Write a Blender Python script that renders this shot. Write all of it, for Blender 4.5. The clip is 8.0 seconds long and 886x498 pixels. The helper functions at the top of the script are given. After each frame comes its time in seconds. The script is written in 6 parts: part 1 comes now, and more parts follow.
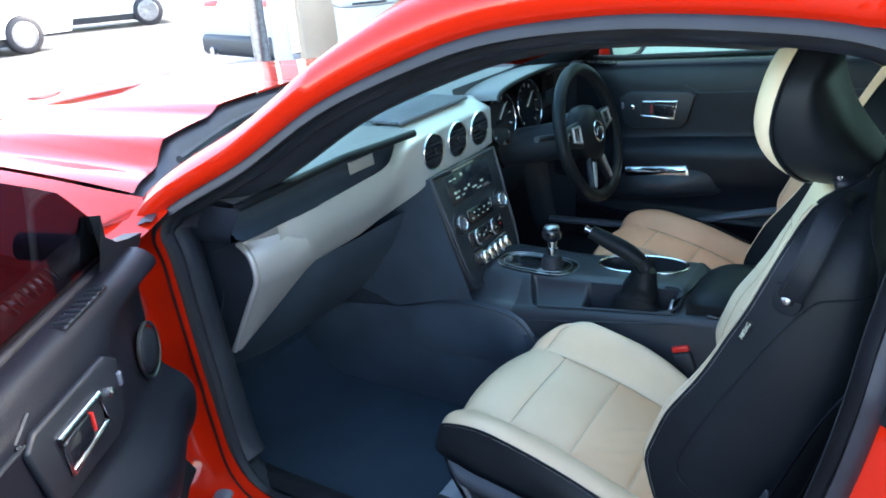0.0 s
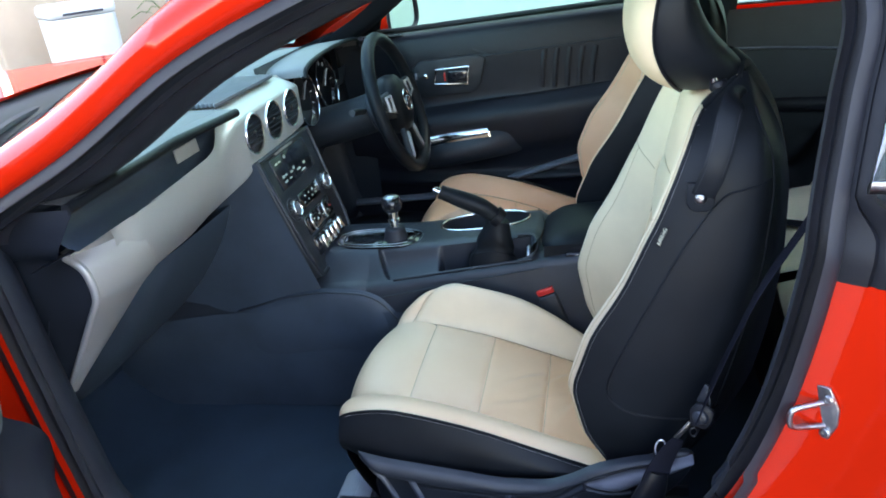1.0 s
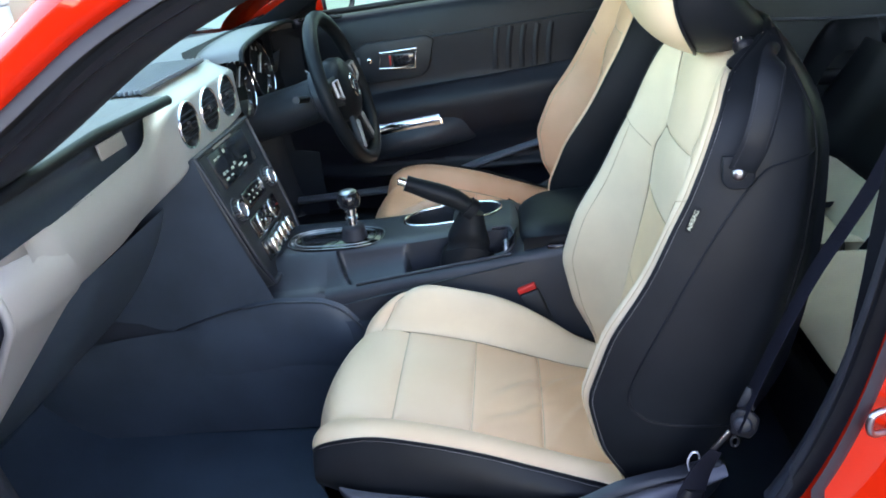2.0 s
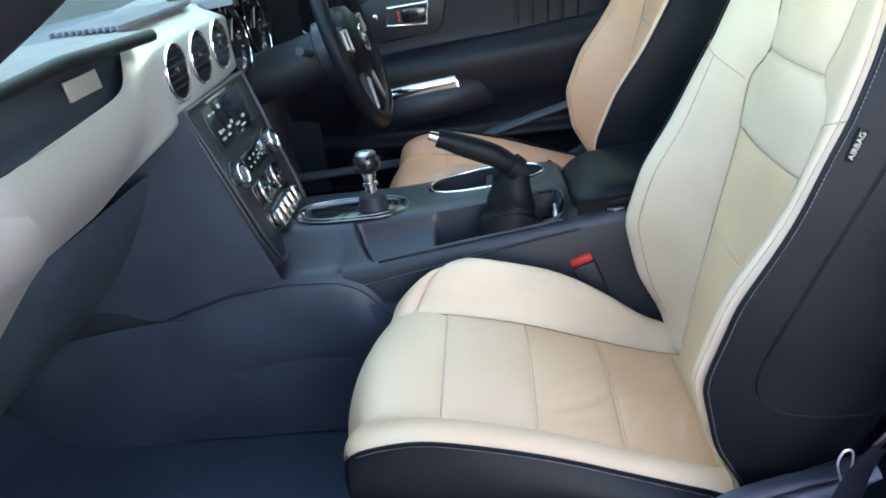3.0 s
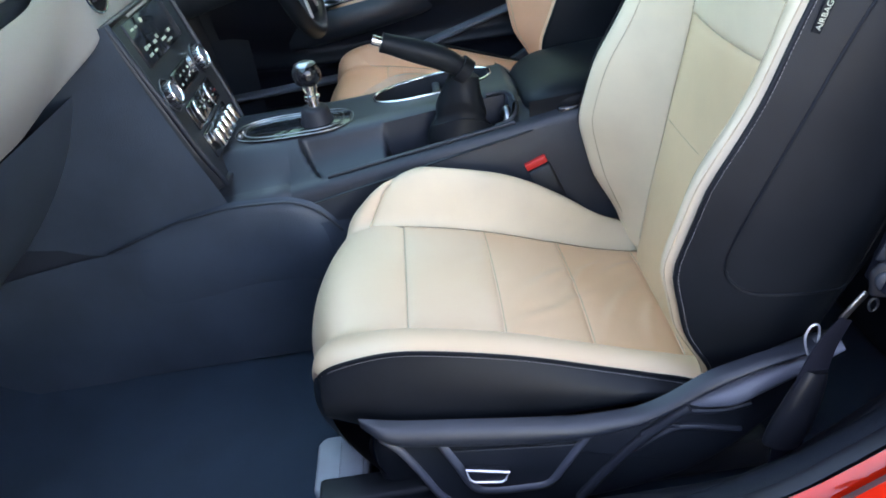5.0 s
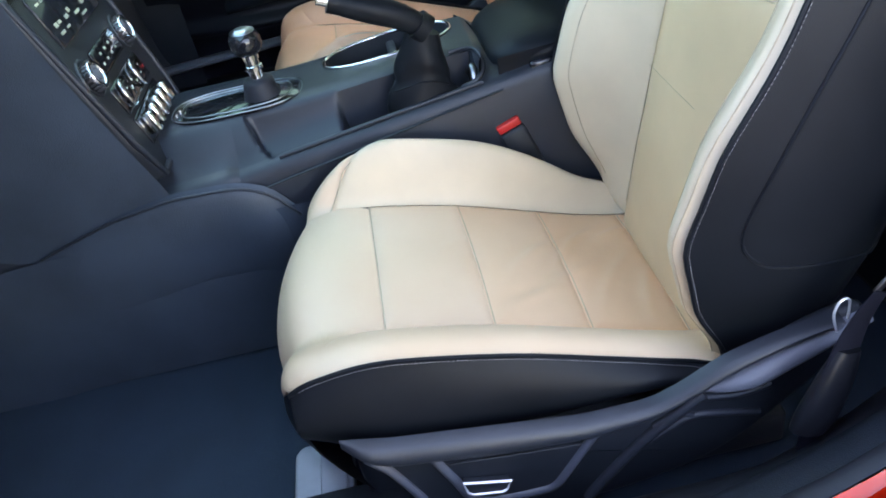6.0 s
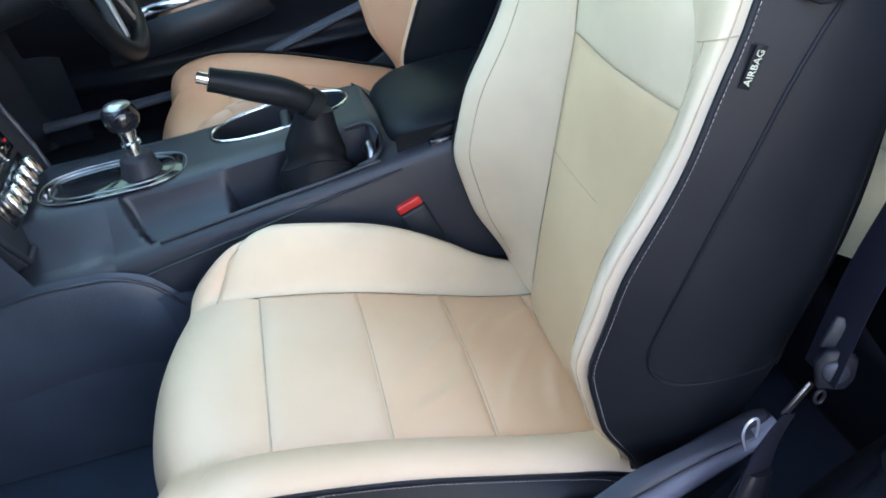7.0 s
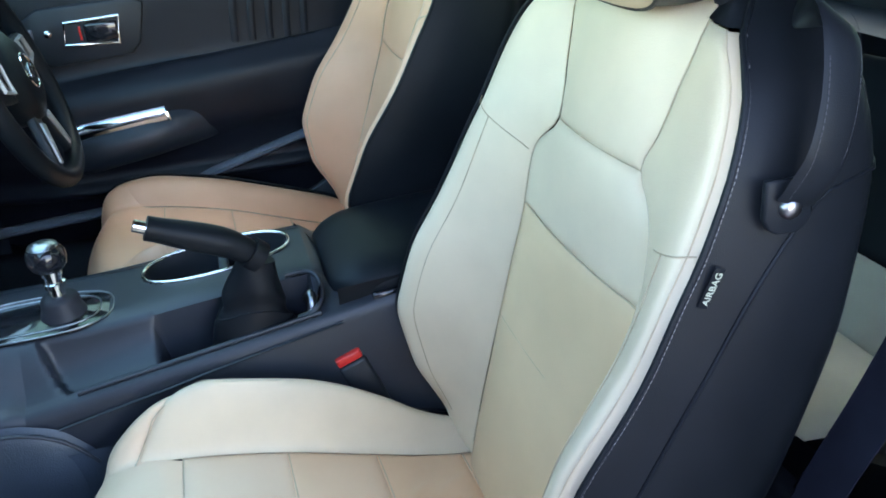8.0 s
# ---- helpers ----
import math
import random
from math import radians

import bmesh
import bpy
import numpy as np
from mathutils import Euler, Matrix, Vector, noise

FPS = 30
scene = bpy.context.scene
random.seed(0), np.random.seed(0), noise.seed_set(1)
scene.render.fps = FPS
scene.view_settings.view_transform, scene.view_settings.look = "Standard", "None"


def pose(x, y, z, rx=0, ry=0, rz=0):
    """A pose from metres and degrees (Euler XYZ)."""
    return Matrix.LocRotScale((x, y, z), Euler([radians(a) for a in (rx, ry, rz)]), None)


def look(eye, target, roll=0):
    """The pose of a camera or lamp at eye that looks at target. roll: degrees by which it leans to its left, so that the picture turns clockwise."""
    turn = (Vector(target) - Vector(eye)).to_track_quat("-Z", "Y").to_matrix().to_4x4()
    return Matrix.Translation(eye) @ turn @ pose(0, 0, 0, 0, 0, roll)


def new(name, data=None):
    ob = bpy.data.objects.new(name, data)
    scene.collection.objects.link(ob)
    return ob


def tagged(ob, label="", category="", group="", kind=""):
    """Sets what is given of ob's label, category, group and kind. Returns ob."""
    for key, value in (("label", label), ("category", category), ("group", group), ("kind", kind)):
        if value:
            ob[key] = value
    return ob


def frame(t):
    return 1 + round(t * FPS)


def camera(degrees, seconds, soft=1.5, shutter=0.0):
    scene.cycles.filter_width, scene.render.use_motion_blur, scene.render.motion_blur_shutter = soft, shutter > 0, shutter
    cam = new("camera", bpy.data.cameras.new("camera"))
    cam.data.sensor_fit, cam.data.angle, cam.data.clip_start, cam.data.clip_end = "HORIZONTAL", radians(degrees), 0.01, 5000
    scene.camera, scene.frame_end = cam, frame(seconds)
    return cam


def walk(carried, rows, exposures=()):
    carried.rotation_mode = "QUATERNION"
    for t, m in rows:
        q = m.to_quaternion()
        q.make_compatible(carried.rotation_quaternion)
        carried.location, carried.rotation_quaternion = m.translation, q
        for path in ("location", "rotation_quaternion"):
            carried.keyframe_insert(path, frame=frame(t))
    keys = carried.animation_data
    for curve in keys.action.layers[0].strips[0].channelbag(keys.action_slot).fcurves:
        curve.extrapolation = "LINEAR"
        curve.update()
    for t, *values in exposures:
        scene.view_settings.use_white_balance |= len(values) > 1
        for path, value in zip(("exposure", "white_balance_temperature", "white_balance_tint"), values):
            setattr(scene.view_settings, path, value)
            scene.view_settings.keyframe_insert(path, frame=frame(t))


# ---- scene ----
cam = camera(60.36, 8.0, soft=1.8)
# seconds, the eye, and yaw, pitch, roll in degrees
PATH = [
    (0, (-1.532, -0.96, 1.3511), (-56.48, -22.1, -4.33)),
    (0.5, (-1.5521, -0.8566, 1.3177), (-64.52, -22.08, -5.83)),
    (1, (-1.566, -0.7205, 1.2649), (-77.09, -23.11, -6.41)),
    (1.5, (-1.5318, -0.6591, 1.2531), (-82.24, -23.77, -6.4)),
    (3, (-1.25, -0.4827, 1.0866), (-84.7, -24.42, -7.48)),
    (3.5, (-1.2924, -0.4584, 1.0713), (-88.22, -25.47, -6.24)),
    (4, (-1.305, -0.4602, 1.0744), (-88.9, -27.12, -6.48)),
    (4.5, (-1.2839, -0.4579, 1.0693), (-88.86, -28.65, -7.44)),
    (6, (-1.1178, -0.4438, 1.0384), (-91.47, -34.99, -12.26)),
    (6.5, (-1.0799, -0.4441, 1.0474), (-95.14, -35.64, -10.95)),
    (7, (-1.0267, -0.4937, 1.0688), (-99.08, -34.37, -9.01)),
    (7.5, (-0.9963, -0.5002, 1.1061), (-104.1, -31.51, -5.75)),
    (8, (-0.964, -0.4965, 1.127), (-106.19, -27.87, -3.29)),
]
walk(cam, [(t, pose(*e, 90 + a[1], 0, a[0]) @ pose(0, 0, 0, 0, 0, a[2])) for t, e, a in PATH],
     exposures=[(0.0, 3.55, 7000, 11), (1.5, 3.8, 8200, 21), (3.0, 3.95, 8300, 23), (7.0, 4.0, 8300, 23), (8.0, 3.82, 7400, 18)])

# ---- world and light ----
world = bpy.data.worlds.new("sky")
scene.world = world
world.use_nodes = True
sky = world.node_tree.nodes.new("ShaderNodeTexSky")
sky.sky_type = 'NISHITA'
sky.sun_disc = False
sky.sun_elevation, sky.sun_rotation = radians(40), radians(127)
background = world.node_tree.nodes["Background"]
background.inputs["Strength"].default_value = 0.15
world.node_tree.links.new(sky.outputs[0], background.inputs[0])
sun = new("sun", bpy.data.lights.new("sun", 'SUN'))
sun.data.energy, sun.data.angle, sun.data.color = 1.5, radians(3.0), (1.0, 0.95, 0.88)
sun.matrix_world = look((6.1, -4.6, 6.4), (0, 0, 0))


# ---- materials ----
def material(name, colour, rough=0.5, metal=0.0, vary=0.10, size=8.0, grain=300.0, bump=0.08, coat=0.0, spec=0.5, sheen=0.0,
             tint=None, voronoi=False, depth=0.001, wrinkle=0.0):
    """A principled surface with stains at a large scale and grain at a fine one."""
    m = bpy.data.materials.new(name)
    m.use_nodes = True
    nt = m.node_tree
    b = nt.nodes["Principled BSDF"]
    co = nt.nodes.new("ShaderNodeTexCoord")
    big = nt.nodes.new("ShaderNodeTexNoise")
    big.inputs["Scale"].default_value, big.inputs["Detail"].default_value = size, 6
    nt.links.new(co.outputs["Object"], big.inputs["Vector"])
    mix = nt.nodes.new("ShaderNodeMix")
    mix.data_type = 'RGBA'
    dark = tint or tuple(c * (1 - 2 * vary) for c in colour)
    light = tuple(min(1.0, c * (1 + vary)) for c in colour)
    mix.inputs[6].default_value, mix.inputs[7].default_value = (*dark, 1), (*light, 1)
    ramp = nt.nodes.new("ShaderNodeMapRange")
    ramp.inputs[1].default_value, ramp.inputs[2].default_value = 0.3, 0.65
    nt.links.new(big.outputs["Fac"], ramp.inputs[0])
    nt.links.new(ramp.outputs[0], mix.inputs[0])
    nt.links.new(mix.outputs[2], b.inputs["Base Color"])
    fine = nt.nodes.new("ShaderNodeTexVoronoi" if voronoi else "ShaderNodeTexNoise")
    fine.inputs["Scale"].default_value = grain
    nt.links.new(co.outputs["Object"], fine.inputs["Vector"])
    bp = nt.nodes.new("ShaderNodeBump")
    bp.inputs["Strength"].default_value, bp.inputs["Distance"].default_value = bump, depth
    nt.links.new(fine.outputs["Distance" if voronoi else "Fac"], bp.inputs["Height"])
    if wrinkle:
        fold = nt.nodes.new("ShaderNodeTexNoise")
        fold.inputs["Scale"].default_value, fold.inputs["Detail"].default_value, fold.inputs["Distortion"].default_value = 7.0, 2.0, 0.6
        stretch = nt.nodes.new("ShaderNodeMapping")
        stretch.inputs["Rotation"].default_value = (0, 0, 0.9)
        stretch.inputs["Scale"].default_value = (0.8, 1.3, 1.0)
        nt.links.new(co.outputs["Object"], stretch.inputs["Vector"])
        nt.links.new(stretch.outputs[0], fold.inputs["Vector"])
        bf = nt.nodes.new("ShaderNodeBump")
        bf.inputs["Strength"].default_value, bf.inputs["Distance"].default_value = wrinkle, 0.010
        nt.links.new(fold.outputs["Fac"], bf.inputs["Height"])
        nt.links.new(bf.outputs["Normal"], bp.inputs["Normal"])
    nt.links.new(bp.outputs["Normal"], b.inputs["Normal"])
    rr = nt.nodes.new("ShaderNodeMapRange")
    rr.inputs[3].default_value, rr.inputs[4].default_value = max(0.02, rough * 0.85), min(1.0, rough * 1.15)
    nt.links.new(big.outputs["Fac"], rr.inputs[0])
    nt.links.new(rr.outputs[0], b.inputs["Roughness"])
    b.inputs["Metallic"].default_value = metal
    b.inputs["Coat Weight"].default_value = coat
    b.inputs["Coat Roughness"].default_value = 0.03
    b.inputs["Specular IOR Level"].default_value = spec
    b.inputs["Sheen Weight"].default_value = sheen
    return m


def glass(name, tint, gloss=1.0):
    """A thin pane: it tints what is seen through it and mirrors at grazing angles."""
    m = bpy.data.materials.new(name)
    m.use_nodes = True
    nt = m.node_tree
    nt.nodes.remove(nt.nodes["Principled BSDF"])
    tr, gl = nt.nodes.new("ShaderNodeBsdfTransparent"), nt.nodes.new("ShaderNodeBsdfGlossy")
    fr, mx = nt.nodes.new("ShaderNodeLayerWeight"), nt.nodes.new("ShaderNodeMixShader")
    tr.inputs[0].default_value = (*tint, 1)
    gl.inputs["Roughness"].default_value = 0.02
    fr.inputs["Blend"].default_value = 0.5
    power, gain = nt.nodes.new("ShaderNodeMath"), nt.nodes.new("ShaderNodeMath")
    power.operation, gain.operation = 'POWER', 'MULTIPLY_ADD'
    power.inputs[1].default_value = 5.0
    gain.inputs[1].default_value, gain.inputs[2].default_value = 0.95 * gloss, 0.05 * gloss
    nt.links.new(fr.outputs["Facing"], power.inputs[0])
    nt.links.new(power.outputs[0], gain.inputs[0])
    nt.links.new(gain.outputs[0], mx.inputs[0])
    nt.links.new(tr.outputs[0], mx.inputs[1])
    nt.links.new(gl.outputs[0], mx.inputs[2])
    nt.links.new(mx.outputs[0], nt.nodes["Material Output"].inputs[0])
    return m


RED = material("red_paint", (0.54, 0.016, 0.004), 0.50, vary=0.03, size=3, grain=900, bump=0.0, coat=0.7, spec=0.0)
CREAM = material("cream_leather", (0.68, 0.540, 0.378), 0.44, vary=0.05, size=9, grain=700, bump=0.12, voronoi=True, wrinkle=0.16)
# brighter copy of the cream, making up for light missing on the rear bench
REAR_CREAM = material("lifted_cream_leather", (0.78, 0.70, 0.52), 0.44, vary=0.05, size=9, grain=700, bump=0.12, voronoi=True, wrinkle=0.12)
# warmer copy of the cream; on the rolls it counters green windscreen light
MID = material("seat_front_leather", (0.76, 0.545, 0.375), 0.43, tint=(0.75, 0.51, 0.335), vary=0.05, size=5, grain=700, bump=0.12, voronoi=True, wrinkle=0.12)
BACK_TAN = material("golden_seat_leather", (0.70, 0.485, 0.29), 0.43, vary=0.07, size=5, grain=700, bump=0.12, voronoi=True, wrinkle=0.16)
TAN = material("tan_cream_leather", (0.78, 0.480, 0.298), 0.42, tint=(0.66, 0.37, 0.205), vary=0.07, size=3.5, grain=700, bump=0.12, voronoi=True, wrinkle=0.26)
TAN_PALE = material("pale_tan_leather", (0.77, 0.505, 0.325), 0.42, tint=(0.74, 0.455, 0.275), vary=0.05, size=4, grain=700, bump=0.12, voronoi=True, wrinkle=0.20)
BLACK_LEATHER = material("black_leather", (0.0085, 0.0105, 0.0135), 0.42, vary=0.12, size=10, grain=900, bump=0.10, voronoi=True, spec=0.15, wrinkle=0.10)
BLACK_PLASTIC = material("black_plastic", (0.014, 0.018, 0.025), 0.48, vary=0.12, size=12, grain=800, bump=0.2, voronoi=True)
GREY_PLASTIC = material("grey_plastic", (0.021, 0.026, 0.036), 0.40, vary=0.08, size=10, grain=800, bump=0.2, voronoi=True)
# blue lift in this dark vinyl stands in for haze over the footwell
TRIM_VINYL = material("dark_vinyl", (0.036, 0.052, 0.074), 0.46, vary=0.12, size=9, grain=600, bump=0.25, voronoi=True)
DOOR_VINYL = material("door_vinyl", (0.0085, 0.0098, 0.016), 0.42, vary=0.12, size=9, grain=600, bump=0.25, voronoi=True, spec=0.32)
PAD = material("dash_pad_vinyl", (0.125, 0.122, 0.128), 0.42, vary=0.08, size=8, grain=500, bump=0.2, voronoi=True)
GLOSS_BLACK = material("gloss_black", (0.012, 0.013, 0.017), 0.12, vary=0.1, size=20, grain=400, bump=0.01, coat=0.4)
RUBBER = material("black_rubber", (0.021, 0.022, 0.029), 0.5, vary=0.15, size=14, grain=500, bump=0.12, spec=0.32)
PILLAR_VINYL = material("pillar_vinyl", (0.016, 0.020, 0.029), 0.5, vary=0.12, size=9, grain=600, bump=0.2, voronoi=True, spec=0.3)
PILLAR_PLASTIC = material("pillar_plastic", (0.010, 0.011, 0.015), 0.46, vary=0.10, size=12, grain=800, bump=0.15, voronoi=True, spec=0.18)
# black carpet with the bluish haze put into its base colour
CARPET = material("black_carpet", (0.027, 0.047, 0.074), 0.95, vary=0.06, size=12, grain=900, bump=0.7, depth=0.003, spec=0.2)
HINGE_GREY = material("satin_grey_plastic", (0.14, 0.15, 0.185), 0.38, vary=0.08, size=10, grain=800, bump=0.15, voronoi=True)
SATIN_BLACK = material("satin_black", (0.010, 0.011, 0.015), 0.40, vary=0.12, size=12, grain=700, bump=0.08, voronoi=True, spec=0.24)
# headliner is out of view; its pale tone is there to bounce light
CLOTH = material("bounce_headliner_cloth", (0.30, 0.29, 0.27), 0.9, vary=0.05, size=12, grain=900, bump=0.4, spec=0.2)
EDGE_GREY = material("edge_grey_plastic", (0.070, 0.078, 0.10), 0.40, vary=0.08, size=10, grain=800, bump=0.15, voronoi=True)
RAIL_GREY = material("rail_cover_grey", (0.34, 0.36, 0.41), 0.45, vary=0.06, size=20, grain=700, bump=0.15, voronoi=True)
SILVER = material("satin_silver", (0.46, 0.455, 0.455), 0.42, metal=0.45, vary=0.03, size=6, grain=900, bump=0.03)
BRIGHT = material("polished_aluminium", (0.88, 0.89, 0.91), 0.20, metal=0.4, vary=0.02, size=20, grain=300, bump=0.01)
CHROME = material("chrome", (0.85, 0.86, 0.88), 0.08, metal=1.0, vary=0.02, size=20, grain=300, bump=0.01)
STEEL = material("bare_steel", (0.36, 0.36, 0.38), 0.3, metal=1.0, vary=0.15, size=40, grain=400, bump=0.06)
THREAD = material("grey_thread", (0.30, 0.29, 0.28), 0.8, vary=0.1, size=50, grain=900, bump=0.2)
DARK_THREAD = material("dark_thread", (0.06, 0.06, 0.07), 0.8, vary=0.1, size=50, grain=900, bump=0.2)
SEAM = material("tan_seam", (0.50, 0.38, 0.26), 0.8, vary=0.1, size=50, grain=900, bump=0.2)
BELT = material("belt_webbing", (0.011, 0.012, 0.019), 0.85, vary=0.1, size=30, grain=1200, bump=0.5, spec=0.06)
BUCKLE_RED = material("red_button", (0.75, 0.035, 0.03), 0.35, vary=0.04, size=30, grain=300, bump=0.02)
WHITE_INK = material("white_ink", (0.75, 0.76, 0.78), 0.6, vary=0.05, size=60, grain=300, bump=0.02)
PALE_INK = material("pale_ink", (0.50, 0.52, 0.40), 0.6, vary=0.1, size=60, grain=300, bump=0.02)
DISPLAY = material("dark_display", (0.015, 0.018, 0.024), 0.10, vary=0.05, size=20, grain=300, bump=0.0)
CONCRETE = material("pale_concrete", (0.15, 0.145, 0.14), 0.75, vary=0.10, size=0.6, grain=60, bump=0.3, depth=0.003)
WALL_PAINT = material("pale_green_wall", (0.60, 0.74, 0.62), 0.7, vary=0.04, size=1.5, grain=80, bump=0.2)
BEIGE_PAINT = material("beige_plaster", (0.50, 0.385, 0.28), 0.75, vary=0.08, size=2.0, grain=90, bump=0.3, depth=0.002)
WHITE_PAINT = material("white_paint", (0.62, 0.62, 0.61), 0.5, vary=0.03, size=3, grain=200, bump=0.05)
CAR_WHITE = material("white_car_paint", (0.42, 0.42, 0.44), 0.3, vary=0.02, size=3, grain=400, bump=0.01, coat=1.0)
# near white, so that the added ceiling bounces more light
CEILING_PAINT = material("ceiling_paint", (0.82, 0.82, 0.80), 0.8, vary=0.06, size=1.0, grain=50, bump=0.2)
LEAF = material("plant_leaf", (0.09, 0.20, 0.04), 0.45, vary=0.25, size=30, grain=200, bump=0.2)
# copy of the cream leather with the driver side's warm, dim light in it
DRIVER_TAN = material("warm_cast_leather", (0.80, 0.425, 0.262), 0.42, tint=(0.68, 0.335, 0.19), vary=0.06, size=4, grain=700, bump=0.12, voronoi=True, wrinkle=0.16)
PANE = glass("tinted_pane", (0.60, 0.77, 0.69))
# dark maroon reflection of the cabin, put into the pane's tint
DOOR_PANE = glass("dark_reflection_pane", (0.055, 0.032, 0.048))
SCREEN_PANE = glass("windscreen_pane", (0.62, 0.97, 0.90))
REAR_PANE = glass("rear_pane", (0.84, 1.0, 0.87))


# ---- building helpers ----
def spline(points, n, closed=False):
    """n points along a smooth curve through the points."""
    p = np.array(points, float)
    m = len(p)
    segs = m if closed else m - 1
    out = []
    for k in range(n):
        t = k * segs / n if closed else k * segs / (n - 1)
        i = min(int(t), segs - 1)
        f = t - i
        q = [p[(i + j) % m] if closed else p[min(max(i + j, 0), m - 1)] for j in (-1, 0, 1, 2)]
        out.append(0.5 * ((2 * q[1]) + (q[2] - q[0]) * f + (2 * q[0] - 5 * q[1] + 4 * q[2] - q[3]) * f * f
                          + (3 * q[1] - q[0] - 3 * q[2] + q[3]) * f ** 3))
    return np.array(out)


def table(*pairs):
    """A smooth function through pairs of (argument, value)."""
    xs = np.array([a for a, _ in pairs], float)
    ys = np.array([b for _, b in pairs], float)
    fine = np.linspace(xs[0], xs[-1], 200)
    raw = np.interp(fine, xs, ys)
    kernel = np.hanning(19)
    kernel /= kernel.sum()
    soft = np.convolve(np.pad(raw, 9, mode="reflect", reflect_type="odd"), kernel, "valid")
    return lambda x: float(np.interp(x, fine, soft))


def grid(fn, nu, nv, ease=False, close_u=False):
    """A surface of nu by nv points from fn(a, b), a and b from 0 to 1."""
    def step(i, n, closed=False):
        t = i / n if closed else i / (n - 1)
        return 0.5 - 0.5 * math.cos(math.pi * t) if ease else t
    V = [tuple(fn(step(i, nu, close_u), step(j, nv))) for j in range(nv) for i in range(nu)]
    F = []
    for j in range(nv - 1):
        for i in range(nu if close_u else nu - 1):
            k = (i + 1) % nu
            F.append((j * nu + i, j * nu + k, (j + 1) * nu + k, (j + 1) * nu + i))
    return V, F


def loft(sections, closed=False, cap=False):
    """A skin over sections of equally many points."""
    n = len(sections[0])
    V = [tuple(p) for s in sections for p in s]
    F = []
    for j in range(len(sections) - 1):
        for i in range(n if closed else n - 1):
            k = (i + 1) % n
            F.append((j * n + i, j * n + k, (j + 1) * n + k, (j + 1) * n + i))
    if cap:
        F.append(tuple(range(n - 1, -1, -1)))
        F.append(tuple(range((len(sections) - 1) * n, len(sections) * n)))
    return V, F


def tube(points, r, sides=8, closed=False, flat=1.0, up=None):
    """A round or flattened rod along points."""
    p = [Vector(q) for q in points]
    n = len(p)
    secs = []
    last = None
    for i in range(n):
        d = (p[(i + 1) % n] - p[i - 1]) if closed else (p[min(i + 1, n - 1)] - p[max(i - 1, 0)])
        d.normalize()
        ref = Vector(up) if up else (last or (Vector((0, 0, 1)) if abs(d.z) < 0.9 else Vector((1, 0, 0))))
        a = (ref - d * ref.dot(d)).normalized()
        last = a
        b = d.cross(a)
        rad = r[i] if isinstance(r, (list, tuple)) else r
        secs.append([p[i] + a * (rad * flat * math.cos(2 * math.pi * k / sides)) + b * (rad * math.sin(2 * math.pi * k / sides))
                     for k in range(sides)])
    if closed:
        secs.append(secs[0])
    return loft(secs, closed=True, cap=not closed)


def box(centre, size, bevel=0.004, turn=None, segments=2):
    """A block with rounded edges."""
    bm = bmesh.new()
    bmesh.ops.create_cube(bm, size=1)
    bmesh.ops.scale(bm, vec=size, verts=bm.verts)
    if bevel:
        bmesh.ops.bevel(bm, geom=bm.edges[:], offset=bevel, segments=segments, affect='EDGES', profile=0.5)
    m = Matrix.Translation(centre) @ (turn or Matrix())
    bm.transform(m)
    bm.verts.index_update()
    out = [tuple(v.co) for v in bm.verts], [tuple(v.index for v in f.verts) for f in bm.faces]
    bm.free()
    return out


def prism(outline, thick, m, bevel=0.002):
    """A plate from a flat outline, thick along the pose's z."""
    bm = bmesh.new()
    lower = [bm.verts.new((x, y, 0)) for x, y in outline]
    face = bm.faces.new(lower)
    made = bmesh.ops.extrude_face_region(bm, geom=[face])
    bmesh.ops.translate(bm, vec=(0, 0, thick), verts=[g for g in made["geom"] if isinstance(g, bmesh.types.BMVert)])
    bmesh.ops.recalc_face_normals(bm, faces=bm.faces)
    if bevel:
        bmesh.ops.bevel(bm, geom=bm.edges[:], offset=bevel, segments=2, affect='EDGES', profile=0.5)
    bm.transform(m)
    bm.verts.index_update()
    out = [tuple(v.co) for v in bm.verts], [tuple(v.index for v in f.verts) for f in bm.faces]
    bm.free()
    return out


def revolve(profile, m, n=24):
    """A turned form from (radius, height) pairs about the pose's z."""
    secs = [[m @ Vector((r * math.cos(2 * math.pi * k / n), r * math.sin(2 * math.pi * k / n), h)) for k in range(n)] for r, h in profile]
    return loft(secs, closed=True, cap=True)


def axis_pose(at, along, ref=(0, 0, 1)):
    """A pose at a place with its z along a way, and its x as near as can be to ref's level."""
    z = Vector(along).normalized()
    x = Vector(ref).cross(z)
    if x.length < 1e-4:
        x = Vector((1, 0, 0))
    x.normalize()
    y = z.cross(x)
    return Matrix.Translation(at) @ Matrix((x, y, z)).transposed().to_4x4()


def merged(*pieces):
    V, F = [], []
    for v, f in pieces:
        o = len(V)
        V += v
        F += [tuple(i + o for i in q) for q in f]
    return V, F


def moved(piece, m):
    return [tuple(m @ Vector(v)) for v in piece[0]], piece[1]


def mirrored(piece):
    return [(-x, y, z) for x, y, z in piece[0]], [tuple(reversed(f)) for f in piece[1]]


def thing(name, at, label, category, group="", kind=""):
    ob = new(name)
    ob.empty_display_size = 0.05
    ob.matrix_basis = Matrix.Translation(at)
    return tagged(ob, label, category, group, kind)


